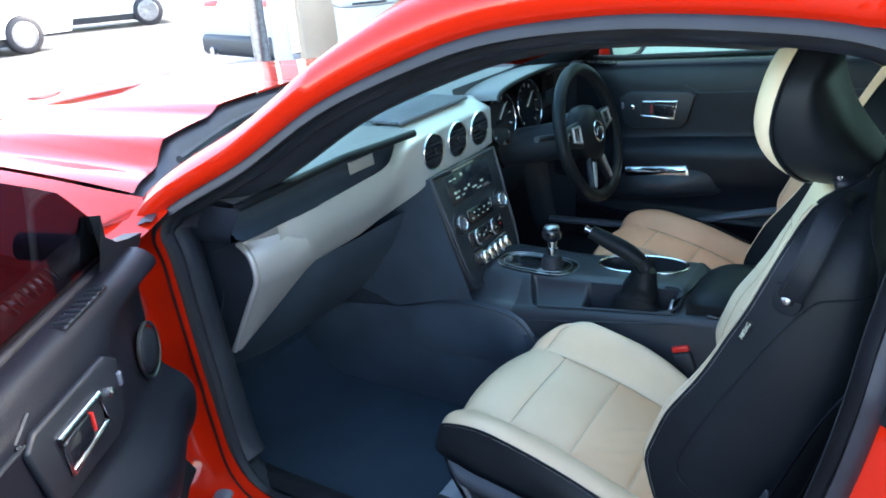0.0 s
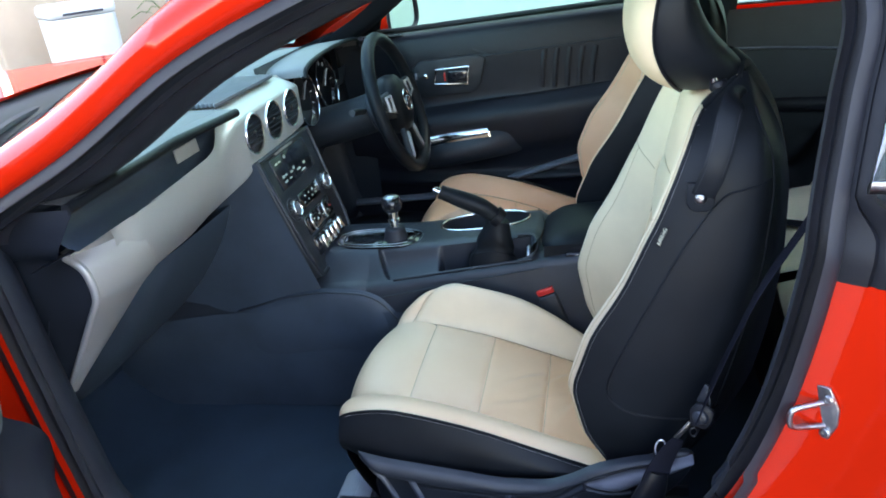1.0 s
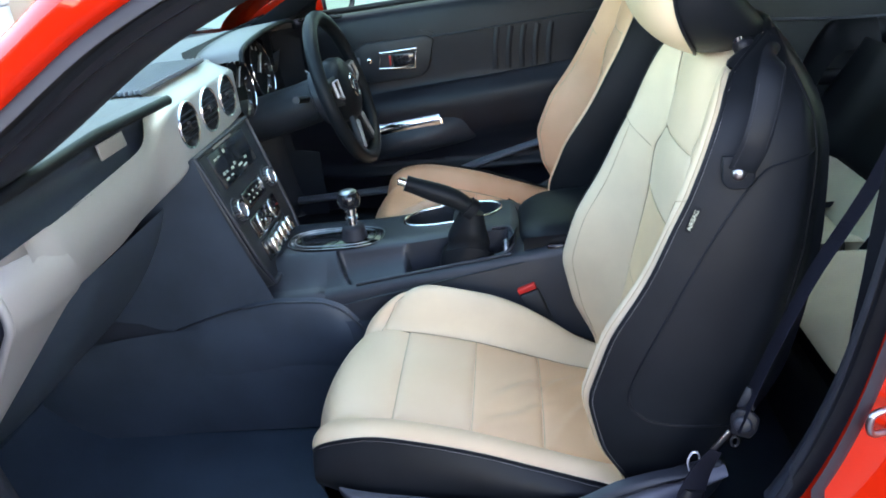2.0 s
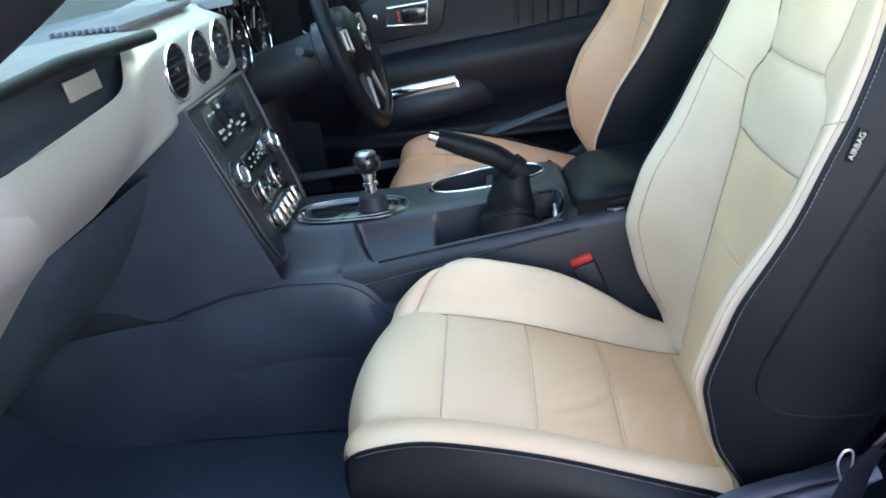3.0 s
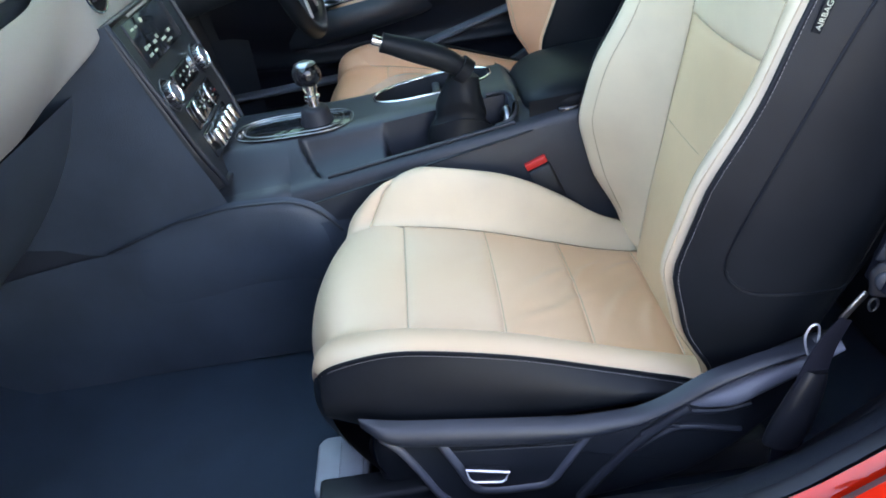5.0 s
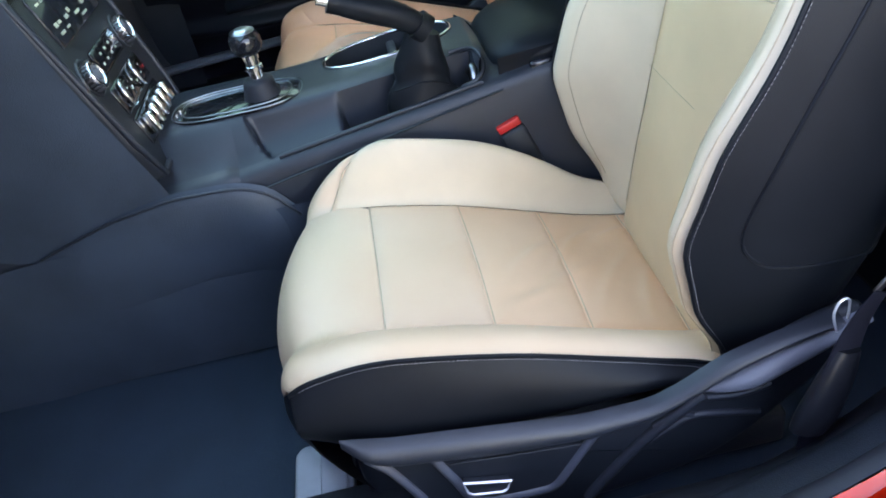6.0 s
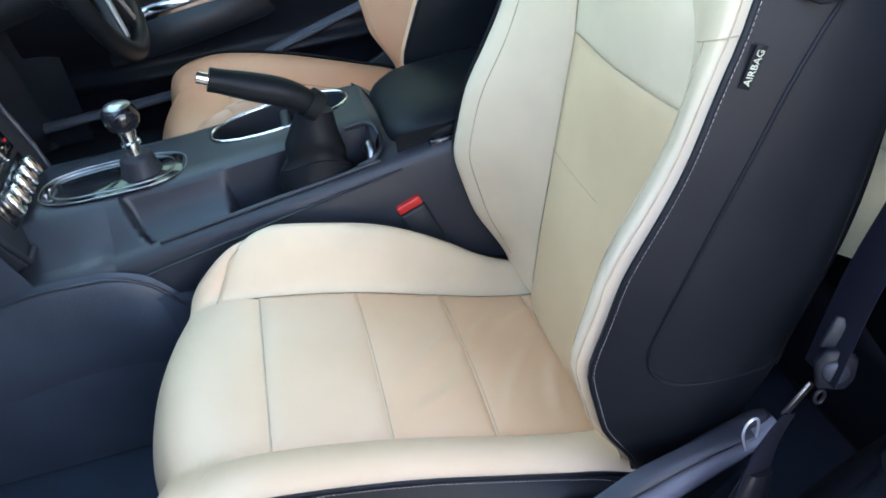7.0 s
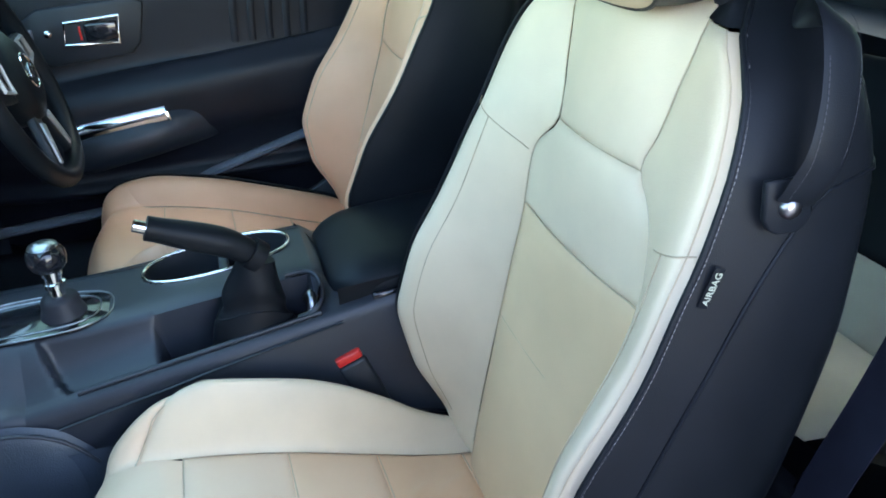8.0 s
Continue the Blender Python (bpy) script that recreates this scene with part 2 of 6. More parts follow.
def part(name, piece, mat, parent=None, label="", smooth=True, sharp=50):
    """One mesh under a thing or under a part."""
    me = bpy.data.meshes.new(name)
    me.from_pydata(piece[0], [], piece[1])
    me.validate()
    bm = bmesh.new()
    bm.from_mesh(me)
    bmesh.ops.remove_doubles(bm, verts=bm.verts, dist=1e-5)
    bmesh.ops.recalc_face_normals(bm, faces=bm.faces)
    limit = radians(sharp)
    for f in bm.faces:
        f.smooth = smooth
    for e in bm.edges:
        if len(e.link_faces) == 2 and e.calc_face_angle(0) > limit:
            e.smooth = False
    bm.to_mesh(me)
    bm.free()
    me.materials.append(mat)
    ob = new(name, me)
    if parent:
        ob.parent = parent
        if parent.type == 'EMPTY':
            ob.matrix_parent_inverse = parent.matrix_basis.inverted()
    if label:
        ob["label"] = label
    return ob


def structure(name, piece, mat, label, category, smooth=False):
    return tagged(part(name, piece, mat, None, "", smooth), label, category, "", "structure")


# ---- setting ----
def smooth(t):
    t = min(1.0, max(0.0, t))
    return t * t * (3 - 2 * t)


structure("ground", grid(lambda a, b: (-300 + 600 * a, -300 + 600 * b, 0), 21, 21), CONCRETE, "pale sunlit concrete yard and workshop floor", "ground")
# ceiling and back wall are added out of view to close the place
structure("ceiling", box((0.25, -5.8, 3.6), (8.9, 3.2, 0.25), 0.01), CEILING_PAINT, "unseen plain ceiling added behind the car", "ceiling")
structure("wall_back", box((0.25, -7.3, 1.75), (8.9, 0.2, 3.5), 0.01), WALL_PAINT, "unseen pale green wall added behind the parked car", "wall")
# its unseen upper part is added height that keeps the sun off the car
structure("wall_side", box((4.8, -2.75, 3.6), (0.2, 8.9, 7.2), 0.01), WALL_PAINT, "pale green painted wall beside the parked car", "wall")
nook = Vector((0.86, -0.74, 0)).normalized()
across = Matrix.Rotation(math.atan2(nook.y, nook.x), 4, 'Z')
structure("wall_beige", box((3.32, 2.75, 1.75), (1.12, 0.24, 3.5), 0.012, across), BEIGE_PAINT, "beige plastered wall pier with scuffs", "wall")
structure("wall_white", box((4.25, 1.98, 1.75), (1.25, 0.16, 3.5), 0.012, across), WHITE_PAINT, "bright white wall panel beside the beige pier", "wall")
structure("door_post", box((2.80, 3.22, 1.75), (0.13, 0.12, 3.5), 0.012, across), WHITE_PAINT, "white painted door post of the bay opening", "post")
structure("steel_column", tube([(2.69, 3.33, 0), (2.69, 3.33, 1.7), (2.69, 3.33, 3.4)], 0.062, 20), STEEL, "round grey steel column at the bay opening", "column", True)


def floor_bin():
    t = thing("waste_bin", (2.93, 2.50, 0), "tall white plastic waste bin standing by the beige pier", "bin")
    tapered = []
    for z, w, d in ((0, 0.17, 0.14), (0.02, 0.18, 0.15), (0.5, 0.19, 0.16), (0.96, 0.2, 0.17)):
        tapered.append([(2.93 + nook.x * a * w - nook.y * 0 + nook.y * -b * d, 2.50 + nook.y * a * w + nook.x * b * d, z)
                        for a, b in ((-1, -0.8), (-0.8, -1), (0.8, -1), (1, -0.8), (1, 0.8), (0.8, 1), (-0.8, 1), (-1, 0.8))])
    part("body", loft(tapered, True, True), WHITE_PAINT, t)
    part("lid", box((2.93, 2.50, 1.005), (0.41, 0.35, 0.085), 0.03, across, 3), WHITE_PAINT, t)
    part("slot", box((2.93 - 0.13 * 0.66, 2.50 - 0.13 * 0.76, 0.985), (0.24, 0.10, 0.014), 0.004, across), GREY_PLASTIC, t, "dark slot below the lid")


floor_bin()


def plant():
    rnd = random.Random(4)
    t = thing("potted_plant", (3.55, 2.16, 0), "green strap-leaved plant in a pale pot by the wall", "plant")
    part("pot", revolve([(0.09, 0), (0.12, 0.02), (0.15, 0.5), (0.16, 0.52), (0.14, 0.52), (0.13, 0.45)], Matrix.Translation((3.55, 2.16, 0))), BEIGE_PAINT, t)
    for k in range(22):
        a, h, r = rnd.uniform(0, 6.28), rnd.uniform(0.30, 0.55), rnd.uniform(0.12, 0.38)
        w = rnd.uniform(0.012, 0.02)
        sec = []
        for j in range(7):
            s = j / 6
            c = Vector((3.55 + math.cos(a) * r * s ** 1.4, 2.16 + math.sin(a) * r * s ** 1.4, 0.48 + h * math.sin(s * 2.0) * 0.95))
            side = Vector((-math.sin(a), math.cos(a), 0)) * w * (1 - s ** 2) + Vector((0, 0, 0.0))
            sec.append([c - side, c + Vector((0, 0, -0.004)), c + side, c + Vector((0, 0, 0.002))])
        part("leaf", loft(sec, True, True), LEAF, t)


plant()
for k, (x, y, swing) in enumerate(((3.20, 2.72, 0.10), (3.27, 2.66, -0.06), (3.66, 2.30, 0.05), (3.74, 2.22, -0.04))):
    cable = thing("hanging_cable", (x, y, 0.02), "thin dark cable hanging down the pier", "cable", "cables on the pier")
    pts = spline([(x - 0.10, y - 0.12, 0.02), (x + swing * 0.5 - 0.10, y - 0.12, 0.6), (x + swing - 0.09, y - 0.11, 1.3), (x - 0.10, y - 0.12, 2.2), (x - 0.10, y - 0.12, 3.22)], 24)
    part("cord", tube(pts, 0.009, 6), RUBBER, cable)
plank = thing("wooden_plank", (3.86, 2.03, 0), "beige timber plank leaning upright by the wall", "plank")
part("board", box((3.86, 2.03, 0.9), (0.12, 0.03, 1.8), 0.006, across), BEIGE_PAINT, plank)


def yard_car(at, heading, label):
    """A white saloon: its side profile skinned across, with its windows, lamps, bumper and wheels."""
    t = thing("car", at, label, "car", "white cars in the yard")
    m = Matrix.Translation(at) @ Matrix.Rotation(heading, 4, 'Z')
    prof = spline([(-2.2, 0.32), (-2.25, 0.62), (-2.12, 0.93), (-1.55, 1.0), (-0.9, 1.38), (0.35, 1.42), (1.05, 0.98), (2.0, 0.82), (2.28, 0.6), (2.22, 0.3)], 40)
    secs = []
    for x, w in ((-0.88, 0.90), (-0.85, 0.965), (-0.72, 1.0), (0, 1.02), (0.72, 1.0), (0.85, 0.965), (0.88, 0.90)):
        secs.append([m @ Vector((p[0] * (0.97 + 0.03 * w), x * (1 if p[1] < 0.95 else 1 - 0.55 * (p[1] - 0.95)), 0.22 + (p[1] - 0.22) * w)) for p in prof])
    body = part("body", loft(secs, False, True), CAR_WHITE, t)
    for s in (-1, 1):
        part("window", moved(prism([(-1.35, 0.98), (-0.85, 1.28), (0.3, 1.32), (0.85, 0.99)], 0.02, Matrix(((1, 0, 0, 0), (0, 0, s, 0), (0, 1, 0, 0), (0, 0, 0, 1))), 0), m @ Matrix.Translation((0, s * 0.80, 0))), GLOSS_BLACK, t)
        part("tail_lamp", moved(box((-2.16, s * 0.62, 0.80), (0.12, 0.34, 0.13), 0.03), m), BUCKLE_RED, t)
        part("exhaust_tip", moved(tube([(-2.36, s * 0.5, 0.30), (-2.1, s * 0.5, 0.30)], 0.05, 14), m), CHROME, t)
    part("rear_bumper", moved(box((-2.20, 0, 0.36), (0.22, 1.66, 0.24), 0.06, None, 3), m), BLACK_PLASTIC, t, "dark lower rear bumper")
    part("sill", moved(box((0, 0, 0.24), (3.0, 1.62, 0.16), 0.03), m), BLACK_PLASTIC, t)
    for wx in (-1.35, 1.38):
        for s in (-1, 1):
            wm = m @ Matrix.Translation((wx, s * 0.80, 0.325)) @ Matrix.Rotation(radians(-90 * s), 4, 'X')
            wheel = part("wheel", revolve([(0.20, -0.10), (0.30, -0.10), (0.325, -0.07), (0.325, 0.08), (0.30, 0.105), (0.225, 0.108), (0.22, 0.06), (0.20, 0.05)], wm, 32), RUBBER, t)
            part("rim", revolve([(0.215, 0.09), (0.225, 0.104), (0.205, 0.11), (0.195, 0.05), (0.05, 0.05)], wm, 32), STEEL, wheel, "bright alloy rim")
            for k in range(9):
                a = k * 2 * math.pi / 9
                part("spoke", moved(box((0.115, 0, 0.075), (0.19, 0.032, 0.03), 0.006), wm @ Matrix.Rotation(a, 4, 'Z')), SILVER, wheel)
    return t


yard_car((4.83, 13.4, 0), math.atan2(-0.10, 1.0), "white saloon car parked in the sunlit yard")
yard_car((9.45, 15.75, 0), math.atan2(-0.52, 0.86), "white hatchback parked further off in the sunlit yard")
yard_car((7.1, 5.4, 0), math.atan2(-0.22, 1.0), "white car with a dark rear bumper parked by the opening")

# ---- the red car's shell ----
car = thing("car", (0, 0, 0), "bright red two-door coupe with its passenger door open", "car")


def side_x(z):
    return -0.768 + (0.34 * (z - 0.90) if z > 0.90 else 0.0)


# the door opening, from the foot of the windscreen pillar over the roof, down the rear jamb and along the sill
OPENING = spline([(0.128, 0.943), (-0.057, 1.046), (-0.20, 1.137), (-0.347, 1.199), (-0.47, 1.236), (-0.618, 1.253), (-0.76, 1.253), (-0.90, 1.240),
                  (-0.975, 1.205), (-1.0, 1.14), (-0.985, 1.05), (-0.968, 0.95), (-0.958, 0.87), (-0.945, 0.79), (-0.925, 0.70), (-0.893, 0.61),
                  (-0.85, 0.535), (-0.78, 0.483), (-0.70, 0.445), (-0.58, 0.420), (-0.30, 0.405), (-0.08, 0.400), (0.01, 0.41), (0.065, 0.465),
                  (0.088, 0.58), (0.107, 0.72), (0.122, 0.86)], 216, True)
N = len(OPENING)
OUT = []
for i in range(N):
    d = OPENING[(i + 2) % N] - OPENING[i - 2]
    nrm = np.array([d[1], -d[0]])
    OUT.append(nrm / np.linalg.norm(nrm))
centre_of = OPENING.mean(axis=0)
OUT = [o if o @ (p - centre_of) > 0 else -o for o, p in zip(OUT, OPENING)]


def ring(levels, indices):
    """A skin round the opening: levels(p, o) gives rows of (outward, inboard) steps."""
    secs = []
    for i in indices:
        p, o = OPENING[i % N], OUT[i % N]
        secs.append([(side_x(p[1]) + dx, p[0] + o[0] * off, p[1] + o[1] * off) for off, dx in levels(p, o)])
    return loft(secs)


def outer_levels(p, o):
    roof = [(-0.004, 0.004), (0.004, -0.012), (0.016, -0.022), (0.040, -0.024), (0.062, -0.006), (0.078, 0.03), (0.088, 0.07)]
    rear = [(-0.004, 0.004), (0.02, -0.004), (0.055, -0.012), (0.085, -0.045), (0.115, -0.09), (0.13, -0.125), (0.42, -0.15)]
    sill = [(-0.004, 0.004), (0.012, -0.012), (0.03, -0.05), (0.05, -0.09), (0.08, -0.105), (0.15, -0.11), (0.22, -0.06)]
    hinge = [(-0.004, 0.004), (0.012, -0.004), (0.035, -0.010), (0.055, -0.03), (0.065, -0.06), (0.07, -0.09), (0.09, -0.10)]
    up, back, fwd = max(0.0, o[1]), max(0.0, -o[0]), max(0.0, o[0])
    if p[0] > -0.35 and p[1] > 0.93:
        k = 1 - 0.25 * min(1.0, (p[0] + 0.35) / 0.2)
        roof = [(off * k, dx) for off, dx in roof]
    if p[1] > 0.93:
        wr = min(1.0, max(0.0, (-0.90 - p[0]) / 0.09))
        ws = {"roof": 1 - wr, "rear": wr}
    else:
        down = max(0.0, -o[1])
        ws = {"sill": down ** 2, "rear": back ** 2, "hinge": fwd ** 2}
    tot = sum(ws.values())
    sets = {"roof": roof, "rear": rear, "sill": sill, "hinge": hinge}
    return [tuple(sum(ws[k] * sets[k][j][c] for k in ws) / tot for c in (0, 1)) for j in range(7)]


rear_top = [i for i in range(N) if OPENING[i][1] > 0.865 and OPENING[i][0] < -0.93]
first, last = rear_top[0], rear_top[-1]
red_loop = list(range(last, last + N - (last - first) + 1))
red_side = ring(outer_levels, red_loop)
part("body_side", red_side, RED, car)
part("body_side", mirrored(red_side), RED, car)


def cover_levels(p, o):
    k = 0.20 + 0.80 * smooth((0.965 - p[1]) / 0.05)
    rows = [(-0.004, 0.004), (0.012, -0.006), (0.035, -0.012), (0.040, -0.008), (0.046, -0.013), (0.085, -0.020), (0.118, -0.024), (0.128, -0.018), (0.130, 0.02)]
    return [(off * k if off > 0 else off, dx) for off, dx in rows]


black_side = ring(cover_levels, range(first, last + 1))
part("pillar_cover", black_side, PILLAR_PLASTIC, car, "black plastic cover of the rear pillar")
part("pillar_cover", mirrored(black_side), PILLAR_PLASTIC, car)


def seal_levels(p, o):
    low = 0.016 * max(0.0, -o[1]) if p[1] < 0.6 else 0.0
    return [(low - 0.010 + 0.020 * math.cos(a), 0.006 + 0.020 * math.sin(a)) for a in np.linspace(-math.pi * 0.55, math.pi * 1.1, 11)]


seal_piece = ring(seal_levels, range(N + 1))
part("door_seal", seal_piece, RUBBER, car, "black rubber door seal round the opening")
part("door_seal", mirrored(seal_piece), RUBBER, car)


def trim_levels(p, o):
    over = [(-0.012, 0.02), (-0.030, 0.032), (-0.043, 0.055), (-0.046, 0.085), (-0.035, 0.13), (0.0, 0.17)]
    back = [(-0.012, 0.02), (-0.014, 0.03), (-0.008, 0.05), (0.006, 0.065), (0.04, 0.08), (0.09, 0.09)]
    if p[1] > 0.93:
        k = min(1.0, max(0.0, (-0.80 - p[0]) / 0.13))
        return [(u[0] + (v[0] - u[0]) * k, u[1] + (v[1] - u[1]) * k) for u, v in zip(over, back)]
    if o[1] < -0.6:
        return [(0.004, 0.02), (0.010, 0.04), (0.020, 0.06), (0.035, 0.075), (0.08, 0.085), (0.16, 0.09)]
    if o[0] < -0.2:
        return back
    return [(-0.012, 0.02), (-0.020, 0.030), (-0.022, 0.05), (-0.012, 0.07), (0.02, 0.085), (0.06, 0.095)]


trim_piece = ring(trim_levels, range(N + 1))
part("pillar_trim", trim_piece, PILLAR_VINYL, car, "dark moulded trim inside the door opening")
part("pillar_trim", mirrored(trim_piece), PILLAR_VINYL, car)

half_roof = table((-1.75, 0.50), (-1.2, 0.56), (-0.7, 0.585), (-0.3, 0.60))


def roof(a, b):
    y = -0.36 - 1.35 * b
    x = (2 * a - 1) * half_roof(y)
    edge = table((-1.75, 1.16), (-1.2, 1.28), (-0.95, 1.315), (-0.7, 1.325), (-0.45, 1.305), (-0.3, 1.265))(y)
    return x, y, edge + 0.035 * (1 - (2 * a - 1) ** 2)


part("roof", grid(roof, 25, 25), RED, car)
part("headliner", ([(x, y, z - 0.03) for x, y, z in grid(roof, 15, 15)[0]], grid(roof, 15, 15)[1]), CLOTH, car, "unseen cloth headliner, paled to bounce light")


def base_line(x):
    """Where the windscreen's foot runs, ahead of the dashboard."""
    return 0.44 - 0.30 * (abs(x) / 0.78) ** 2.2


def windscreen(a, b):
    x0, x1 = (2 * a - 1) * 0.77, (2 * a - 1) * 0.60
    y0, z0 = base_line(x0), 0.965
    y1, z1 = -0.37, 1.29 + 0.03 * (1 - (2 * a - 1) ** 2)
    return x0 + (x1 - x0) * b, y0 + (y1 - y0) * b, z0 + (z1 - z0) * (b + 0.12 * b * (1 - b))


ws = part("windscreen", grid(windscreen, 21, 13), SCREEN_PANE, car, "green-tinted windscreen")


def deck(x, y):
    r = abs(x)
    run = (y - 0.3) / 1.4
    dome = (0.042 * smooth((0.620 - r) / 0.055) + 0.018 * smooth((0.36 - r) / 0.05)) * (1 - 0.45 * run)
    crest = 0.006 * math.exp(-((r - 0.74) / 0.04) ** 2)
    return 0.975 - 0.07 * max(0.0, run) ** 1.7 + dome + crest - 0.34 * max(0.0, r - 0.70)


def bonnet(a, b):
    x = (2 * a - 1) * (0.735 - 0.07 * b)
    y = base_line(x) + 0.045 + (1.72 - 0.25 * (2 * a - 1) ** 2 - base_line(x) - 0.045) * b
    return x, y, deck(x, y)


part("bonnet", grid(bonnet, 61, 31), RED, car)


def wing(a, b):
    y = 0.10 + 1.5 * b
    x0 = -(0.741 - 0.07 * max(0.0, (y - 0.3) / 1.4))
    if a < 0.6:
        x = x0 - (a / 0.6) * (0.92 + x0)
        return x, y, deck(x, y) if a < 0.55 else deck(x, y)
    k = (a - 0.6) / 0.4
    return -0.92 - 0.02 * math.sin(k * 3.1), y, deck(-0.92, y) - 0.55 * k


wing_piece = grid(wing, 21, 21)
part("front_wing", wing_piece, RED, car)
part("front_wing", mirrored(wing_piece), RED, car)


def cowl(a, b):
    x = (2 * a - 1) * 0.80
    return x, base_line(x) - 0.03 + 0.10 * b, 0.955 + (deck(x, base_line(x) + 0.05) - 0.967) * smooth(b * 1.2)


part("cowl_panel", grid(cowl, 31, 7), BLACK_PLASTIC, car, "black plastic scuttle below the windscreen")
for x in (-0.1, 0.45):
    part("wiper", tube(spline([(x + 0.1, base_line(x) + 0.06, 0.985), (x - 0.2, base_line(x - 0.2) + 0.0, 0.992), (x - 0.5, base_line(x - 0.5) - 0.02, 0.992)], 14), 0.008, 6), BLACK_PLASTIC, car)
part("front_nose", grid(lambda a, b: ((2 * a - 1) * (0.85 - 0.06 * b), 1.72 - 0.25 * (2 * a - 1) ** 2 + 0.10 * math.sin(b * 3.1), 0.90 - 0.65 * b), 21, 9), RED, car)
part("boot_lid", grid(lambda a, b: ((2 * a - 1) * (0.82 - 0.06 * b), -2.26 - 0.36 * b, 0.975 + 0.015 * (1 - (2 * a - 1) ** 2) + 0.012 * b ** 3), 17, 9), RED, car)
part("rear_fascia", grid(lambda a, b: ((2 * a - 1) * (0.84 - 0.02 * b), -2.61 + 0.05 * (2 * a - 1) ** 4 - 0.05 * math.sin(b * 3.1), 0.98 - 0.66 * b), 21, 13), RED, car)
part("rear_bumper", grid(lambda a, b: ((2 * a - 1) * 0.83, -2.63 + 0.05 * (2 * a - 1) ** 4 - 0.04 * math.sin(b * 3.1), 0.50 - 0.24 * b), 21, 7), BLACK_PLASTIC, car)
for s in (-1, 1):
    for k in range(3):
        part("tail_lamp", box((s * (0.46 + 0.10 * k), -2.64, 0.80), (0.055, 0.05, 0.15), 0.01), BUCKLE_RED, car)


def floor_pan(a, b):
    y = 0.62 - 2.2 * b
    x = (2 * a - 1) * 0.70
    rise = max(0.0, (y - 0.32) / 0.30)
    back = max(0.0, (-1.05 - y) / 0.2)
    return x, y, 0.245 + 0.35 * rise ** 1.5 + 0.10 * min(1.0, back)


part("floor_carpet", grid(floor_pan, 25, 45), CARPET, car, "black carpeted floor")
for s, y0 in ((-1, 0.16), (1, -0.02)):
    part("kick_panel", grid(lambda a, b: (s * (0.695 + 0.02 * b), y0 + (0.46 - y0) * a, 0.25 + 0.70 * b), 7, 7), PILLAR_VINYL, car)
for s in (-1, 1):
    part("sill_cover", grid(lambda a, b: (s * (0.735 - 0.125 * b), 0.10 - 1.10 * a, 0.400 + 0.012 * math.sin(b * 3.1) - 0.15 * b ** 2.5 + 0.16 * smooth((a - 0.72) / 0.28)), 25, 13), PILLAR_PLASTIC, car, "dark moulded sill cover")
part("rear_bulkhead", box((0, -1.70, 0.60), (1.42, 0.03, 0.68), 0.006), BLACK_PLASTIC, car)
part("footwell_wall", grid(lambda a, b: ((2 * a - 1) * 0.75, 0.34 + 0.12 * (1 - b), 0.24 + 0.70 * b), 9, 9), CARPET, car)
part("firewall", grid(lambda a, b: ((2 * a - 1) * 0.74, 0.60 - 0.10 * b, 0.25 + 0.69 * b), 9, 9), BLACK_PLASTIC, car)
part("rear_shelf", grid(lambda a, b: ((2 * a - 1) * 0.68, -1.56 - 0.6 * b, 0.81 + 0.05 * b), 9, 5), TRIM_VINYL, car)


def arch_panel(s):
    """The rear side of the body with its wheel arch cut out."""
    V, F = grid(lambda a, b: (s * (0.905 - 0.06 * max(0.0, (a - 0.5) * 2) ** 2 - 0.03 * abs(2 * b - 0.9) ** 2), -1.10 - 1.50 * a, 0.955 + 0.02 * a - 0.62 * b), 61, 31)
    keep = []
    for f in F:
        y, z = sum(V[i][1] for i in f) / 4, sum(V[i][2] for i in f) / 4
        if (y + 1.44) ** 2 + (z - 0.34) ** 2 > 0.385 ** 2:
            keep.append(f)
    return V, keep


for s in (-1, 1):
    part("quarter_trim", grid(lambda a, b: (s * (0.70 - 0.07 * math.sin(b * 3.1) - 0.10 * max(0, b - 0.7)), -0.97 - 0.76 * a, 0.35 + 0.62 * b), 13, 15), BLACK_PLASTIC, car, "dark moulded side trim beside the rear seat")
    part("quarter_glass", loft([[(s * 0.766, -0.989, 0.975), (s * 0.739, -1.013, 1.05), (s * 0.695, -1.045, 1.15)], [(s * 0.80, -1.45, 0.96), (s * 0.74, -1.43, 1.05), (s * 0.66, -1.40, 1.13)]]), REAR_PANE, car, "green-tinted quarter glass")
    part("quarter_frame", tube([(s * 0.774, -0.985, 0.975), (s * 0.747, -1.009, 1.048), (s * 0.703, -1.040, 1.155), (s * 0.67, -1.41, 1.135), (s * 0.81, -1.46, 0.965)], 0.007, 8, True), STEEL, car, "bright metal window surround")
